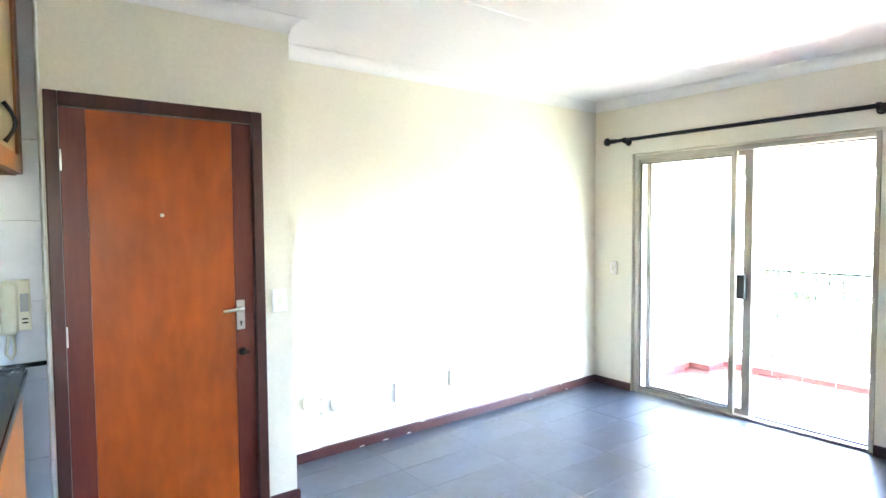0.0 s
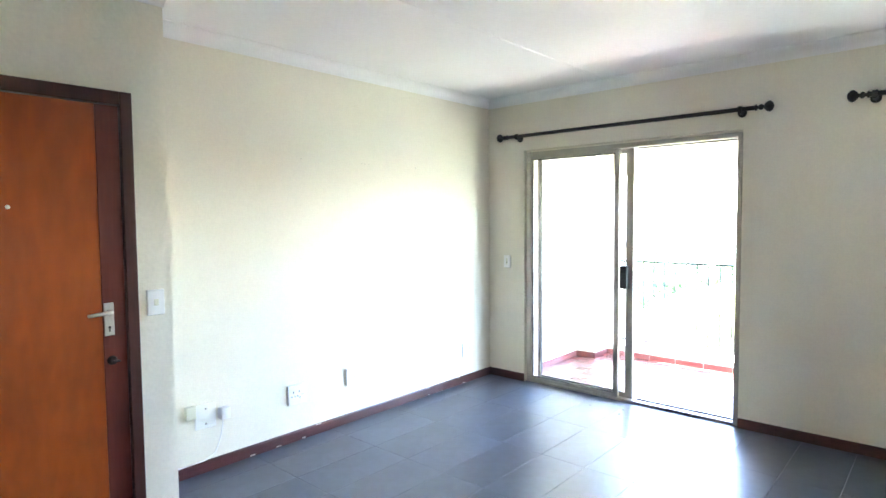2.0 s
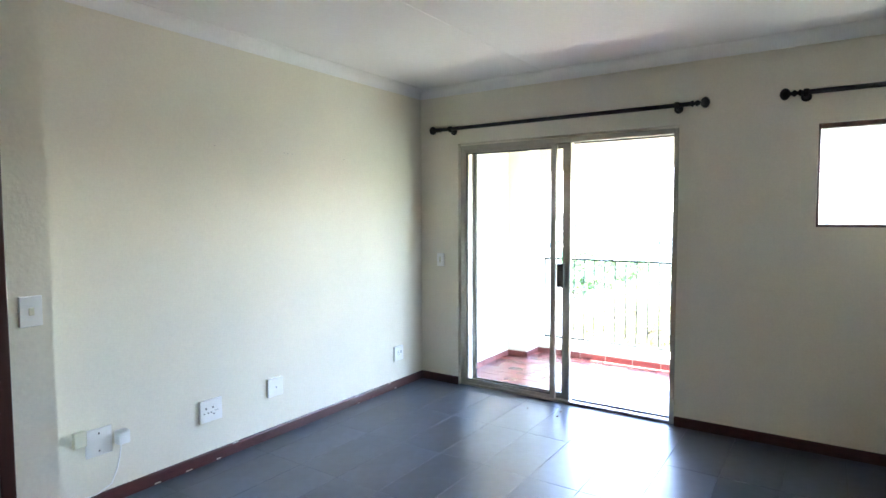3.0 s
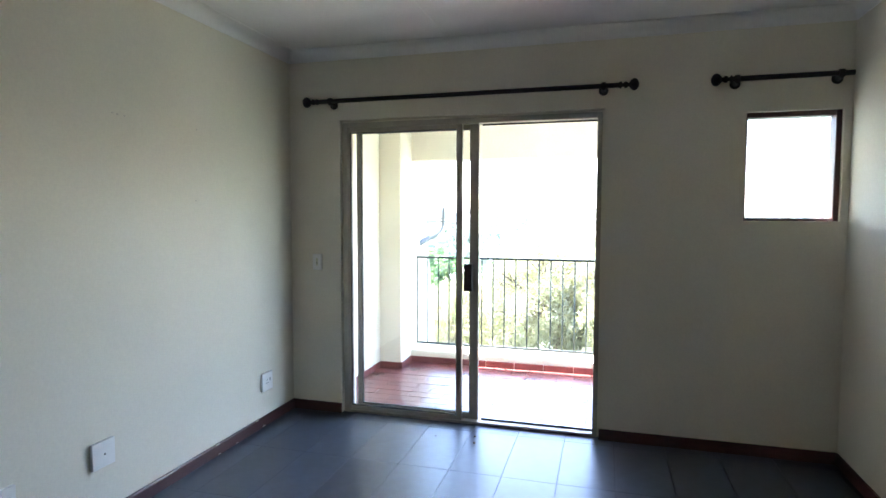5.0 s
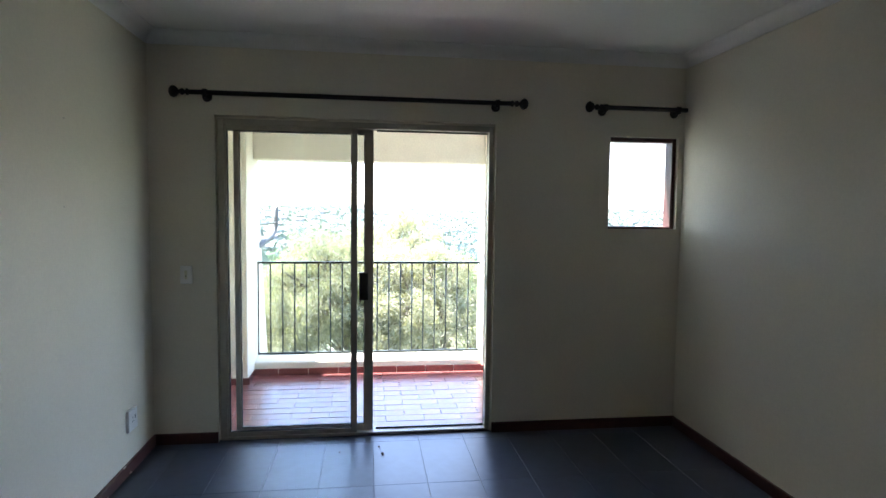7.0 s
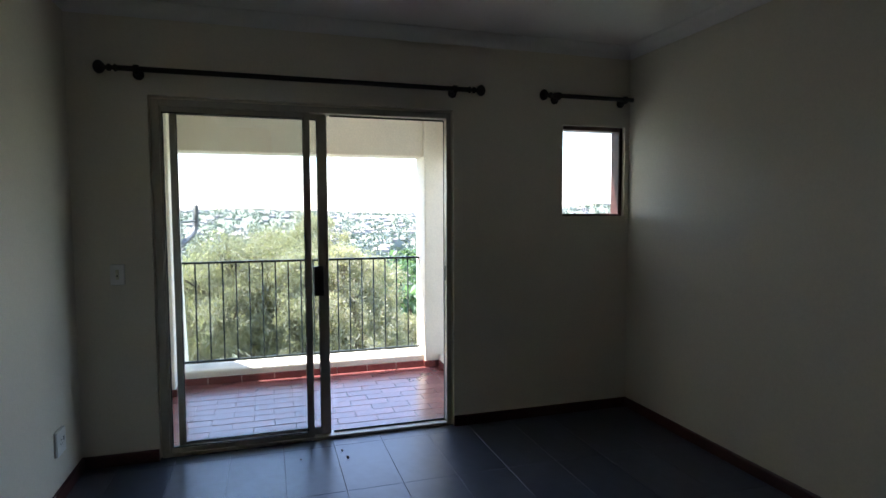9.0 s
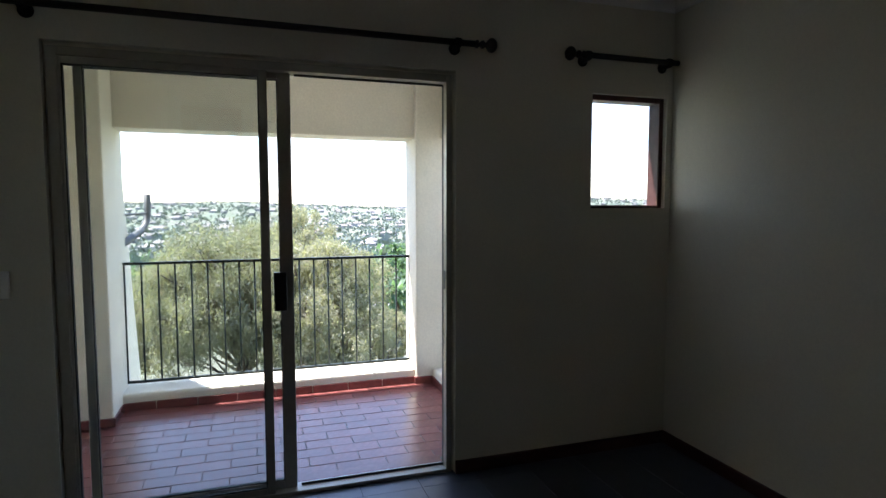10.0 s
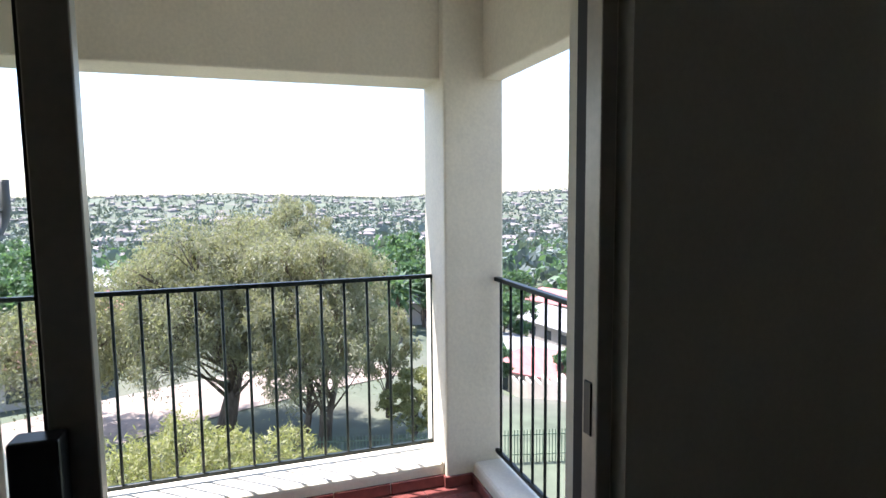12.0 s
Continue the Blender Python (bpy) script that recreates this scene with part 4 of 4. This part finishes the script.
RED, PALE = "single-storey house with faded red tiled roof", "single-storey white house with pale grey roof"
house(42.5, -19.3, 35, 10, 6, 2.5, "house_wall", "pink_roof", RED)
house(80, -41, 20, 12, 7, 2.6, "house_wall", "pink_roof", RED)
house(53.5, -20.5, 15, 9, 6, 2.5, "house_wall", "grey_roof", PALE, pitch=0.2)
house(66, -33, 10, 12, 7, 2.6, "house_wall", "grey_roof", PALE)
house(59, -12, 60, 8, 6, 2.6, "house_wall", "grey_roof", PALE)
house(41, 15, 12, 9, 6, 2.7, "house_wall", "pink_roof", RED)
house(64, 30, 30, 12, 7, 2.7, "house_wall", "grey_roof", PALE)
house(72, 17, -20, 12, 7, 2.7, "house_wall", "pink_roof", RED)
house(95, 25, 15, 14, 8, 2.8, "house_wall", "grey_roof", PALE)
house(92, -9, -30, 12, 7, 2.8, "house_wall", "pink_roof", RED)
house(110, -26, 20, 14, 8, 2.8, "house_wall", "grey_roof", PALE)
house(86, 44, 25, 14, 8, 2.8, "house_wall", "grey_roof", PALE)


def fences():
    f = thing("palisade_fence", (23, -4.5, float(land(23, -4.5))), "green steel palisade fence across the lawn", "fence")
    bm = bmesh.new()
    line = [(24.6 - 3.6 * k / 119, 1.5 - 13.5 * k / 119) for k in range(120)]
    for x, y in line:
        z = float(land(x, y))
        box(bm, x - 0.010, x + 0.010, y - 0.014, y + 0.014, z - 0.1, z + 1.25)
    tagged(part(f, "pales", bm, "fence"), kind="stuff")
    bm = bmesh.new()
    for h in (0.3, 1.05):
        tube(bm, [(x + 0.03, y, float(land(x, y)) + h) for x, y in line[::17]], [0.025] * len(line[::17]), 4)
    part(f, "rails", bm, "fence")
    w = thing("garden_wall", (36, -13.5, float(land(36, -13.5))), "pale plastered garden wall round the houses", "wall")
    bm = bmesh.new()
    step = Vector((-1.75, 0.33, 0))
    for k in range(14):
        p = Vector((47.5, -15.9, 0)) + step * k
        p.z = float(land(p.x, p.y))
        prism(bm, [(-0.1, -0.8), (0.1, -0.8), (0.1, 1.5), (0.0, 1.6), (-0.1, 1.5)], p, p + step, (0.185, 0.983, 0))
    part(w, "panel", bm, "house_wall")


fences()


def paved_drive():
    bm = bmesh.new()
    rows = []
    for k in range(15):
        s = k / 14
        x, y = 30 + 8 * s, 14 - 18 * s + 2 * math.sin(s * 3)
        rows.append([bm.verts.new((x + o, y + o * 0.5, float(land(x + o, y + o * 0.5)) + 0.05)) for o in (-3.0, 0, 3.0)])
    for a, b in zip(rows, rows[1:]):
        for i in range(2):
            bm.faces.new((a[i], a[i + 1], b[i + 1], b[i]))
    structure("pavement", bm, "paving", "pale pinkish paved drive between the trees", "drive")


paved_drive()


def town():
    """The far side of the valley: hundreds of small roofs among trees."""
    rng = np.random.default_rng(77)
    walls, roofs = bmesh.new(), bmesh.new()
    spots = []
    for k in range(1050):
        r = 190 * (1650 / 190) ** (rng.uniform() ** 0.62)
        a = math.radians(rng.uniform(-62, 40))
        x, y = EYE_X + r * math.cos(a), EYE_Y + r * math.sin(a)
        z = float(land(x, y)) - 0.5
        w, d, h = rng.uniform(8, 14), rng.uniform(6, 9), rng.uniform(2.6, 4.2)
        m = Matrix.Translation((x, y, z)) @ Matrix.Rotation(rng.uniform(0, 3.14), 4, "Z")
        for bmx, z0, z1, g in ((walls, 0, h, 0), (roofs, h, h + 1.6, 0.5)):
            v = bmesh.ops.create_cube(bmx, size=1, matrix=m @ Matrix.LocRotScale((0, 0, (z0 + z1) / 2), None, (w + g, d + g, z1 - z0)))["verts"]
            if g:
                inv = m.inverted()
                for q in v:
                    p = inv @ q.co
                    if p.z > (z0 + z1) / 2:
                        q.co = m @ Vector((p.x * 0.62, p.y * 0.12, p.z))
        spots.append((x, y))
    t = thing("town", (600, 0, -20), "distant suburb of low houses across the valley", "town", kind="stuff")
    tagged(part(t, "walls", walls, "far_house"), kind="stuff")
    tagged(part(t, "roofs", roofs, "far_roof"), kind="stuff")
    n = 11000
    r = 105 * (2000 / 105) ** (rng.uniform(size=n) ** 0.62)
    a = np.radians(rng.uniform(-66, 44, n))
    x, y = EYE_X + r * np.cos(a), EYE_Y + r * np.sin(a)
    z = land(x, y)
    h = rng.uniform(3.0, 7.5, n)
    wide = h * rng.uniform(0.30, 0.70, n)
    spire = rng.uniform(size=n) < 0.07
    h[spire] *= 1.6
    wide[spire] *= 0.35
    per = 15
    g = rng.normal(size=(n, per, 3))
    g /= np.linalg.norm(g, axis=2, keepdims=True)
    g *= rng.uniform(0.6, 1.05, (n, per, 1))
    c = np.stack([x, y, z + h * 0.55], -1)[:, None, :] + g * np.stack([wide, wide, h * 0.5], -1)[:, None, :]
    me = leaves_mesh("far_trees", c.reshape(-1, 3), rng.normal(size=(n * per, 3)), 2.7, 1.7, rng)
    me.materials.append(M["far_leaf"])
    tagged(new("far_woods", me), "distant green trees covering the valley and hillside", "trees", kind="stuff")
    n, per = 1500, 40
    r = 95 + 230 * rng.uniform(size=n) ** 0.8
    a = np.radians(rng.uniform(-66, 44, n))
    x, y = EYE_X + r * np.cos(a), EYE_Y + r * np.sin(a)
    h = rng.uniform(4, 8, n)
    g = rng.normal(size=(n, per, 3))
    g /= np.linalg.norm(g, axis=2, keepdims=True)
    g *= rng.uniform(0.5, 1.05, (n, per, 1))
    c = np.stack([x, y, land(x, y) + h * 0.5], -1)[:, None, :] + g * np.stack([h * 0.55, h * 0.55, h * 0.45], -1)[:, None, :]
    me = leaves_mesh("valley_woods", c.reshape(-1, 3), rng.normal(size=(n * per, 3)), 1.7, 1.1, rng)
    me.materials.append(M["green_leaf"])
    tagged(new("valley_woods", me), "green garden trees filling the valley floor", "trees", kind="stuff")


town()

# ---- tiles ----
def tile_mesh(name, w, d, h, mat, bevel):
    bm = boxes((-w / 2, w / 2, -d / 2, d / 2, -h, 0))
    top = [e for e in bm.edges if all(v.co.z > -h / 2 for v in e.verts)]
    bmesh.ops.bevel(bm, geom=top, offset=bevel, segments=1, affect="EDGES")
    me = bpy.data.meshes.new(name)
    bm.to_mesh(me)
    bm.free()
    me.materials.append(M[mat])
    return me


def lay(parent, name, w, d, gap, mat, cells, height, bevel=0.0015, uneven=0.0006):
    """Lay pieces on a support; cells are (x0, x1, y0, y1); alike sizes share a mesh."""
    cache = {}
    rng = random.Random(5)
    for x0, x1, y0, y1 in cells:
        key = (round(x1 - x0, 3), round(y1 - y0, 3))
        if min(key) < 0.02:
            continue
        if key not in cache:
            cache[key] = tile_mesh(name, key[0] - gap, key[1] - gap, 0.010, mat, bevel)
        ob = new(name, cache[key])
        ob.parent = parent
        ob.location = ((x0 + x1) / 2, (y0 + y1) / 2, height + rng.uniform(-uneven, uneven))


floor = structure("floor", boxes((BACK_X - 0.1, XO, BACK_Y - 0.1, YL + 0.19, -0.20, -0.006)), "grout", "dark slate-grey ceramic floor tiles with thin joints", "floor")
cells = []
gx = [4.992 - 0.61 * k for k in range(-1, 14)]
gy = [3.715 + 0.3045 * k for k in range(-19, 5)]
for xa in gx:
    for ya in gy:
        x0, x1, y0, y1 = max(xa - 0.61, BACK_X), min(xa, 5.16), max(ya, BACK_Y), min(ya + 0.3045, YL)
        if x0 > NIB and y0 < YR - 0.05:
            y0 = max(y0, YR - 0.02)
        if x1 - x0 > 0.02 and y1 - y0 > 0.02:
            cells.append((x0, x1, y0, y1))
lay(floor, "tile", 0.61, 0.3045, 0.0018, "floor_tile", cells, 0.0, bevel=0.0005, uneven=0.0001)

deck = structure("balcony_floor", boxes((XO, BX0 + 0.05, 2.08, BYL + 0.02, BF - 0.0115, BF - 0.0028)), "red_grout", "red quarry tile balcony floor in brick bond", "floor")
cells = []
for i in range(15):
    x1 = 7.10 - 0.1275 * i
    x0 = max(x1 - 0.1275, XO)
    for j in range(-1, 11):
        y0 = 2.08 + 0.305 * j + (0.1525 if i % 2 else 0)
        a, b = max(y0, 2.08), min(y0 + 0.305, BYL)
        if x1 > 6.80 and a > 4.58:
            continue
        if b - a > 0.03 and x1 - x0 > 0.03:
            cells.append((x0, x1, a, b))
lay(deck, "tile", 0.1275, 0.305, 0.0040, "red_tile", cells, BF, bevel=0.002, uneven=0.0010)
bm = bmesh.new()
SK = 0.062
for k in range(8):
    y = 2.26 + k * 0.297
    box(bm, BX0 - 0.012, BX0 + 0.004, y + 0.003, y + 0.294, BF, BF + SK, bevel=0.003)
box(bm, 7.045, 7.058, 2.11, 2.268, BF, BF + SK, bevel=0.003)
box(bm, 7.045, 7.092, 2.256, 2.268, BF, BF + SK, bevel=0.003)
box(bm, 6.768, 6.782, 4.558, 4.80, BF, BF + SK, bevel=0.003)
box(bm, 6.768, 7.088, 4.558, 4.572, BF, BF + SK, bevel=0.003)
for k in range(6):
    x = XO + k * 0.288
    box(bm, x + 0.003, x + 0.285, 2.106, 2.122, BF, BF + SK, bevel=0.003)
    box(bm, x + 0.003, min(x + 0.285, 6.76), BYL - 0.012, BYL + 0.004, BF, BF + SK, bevel=0.003)
structure("baseboard_balcony", bm, "red_tile", "red quarry tile skirting round the balcony", "skirting")
structure("door_sill", boxes((5.16, XO + 0.02, DY0, DY1, -0.12, -0.001), bevel=0.004), "red_tile", "red tiled sill under the sliding door", "sill")

# tiles of the kitchen wall
cells = []
def wall_tiles():
    me_cache = {}
    for i in range(8):
        for j in range(7):
            x0, x1, z0, z1 = 0.771 - 0.25 * (i + 1), 0.771 - 0.25 * i, 0.12 + 0.36 * j, min(0.12 + 0.36 * (j + 1), CEIL)
            key = round(z1 - z0, 3)
            if key not in me_cache:
                me = tile_mesh("tile", 0.247, key - 0.003, 0.008, "wall_tile", 0.0015)
                me.transform(Matrix.Rotation(radians(90), 4, "X"))
                me_cache[key] = me
            ob = new("tile", me_cache[key])
            ob.parent = kitchen_wall
            ob.location = ((x0 + x1) / 2, KY, (z0 + z1) / 2)


wall_tiles()
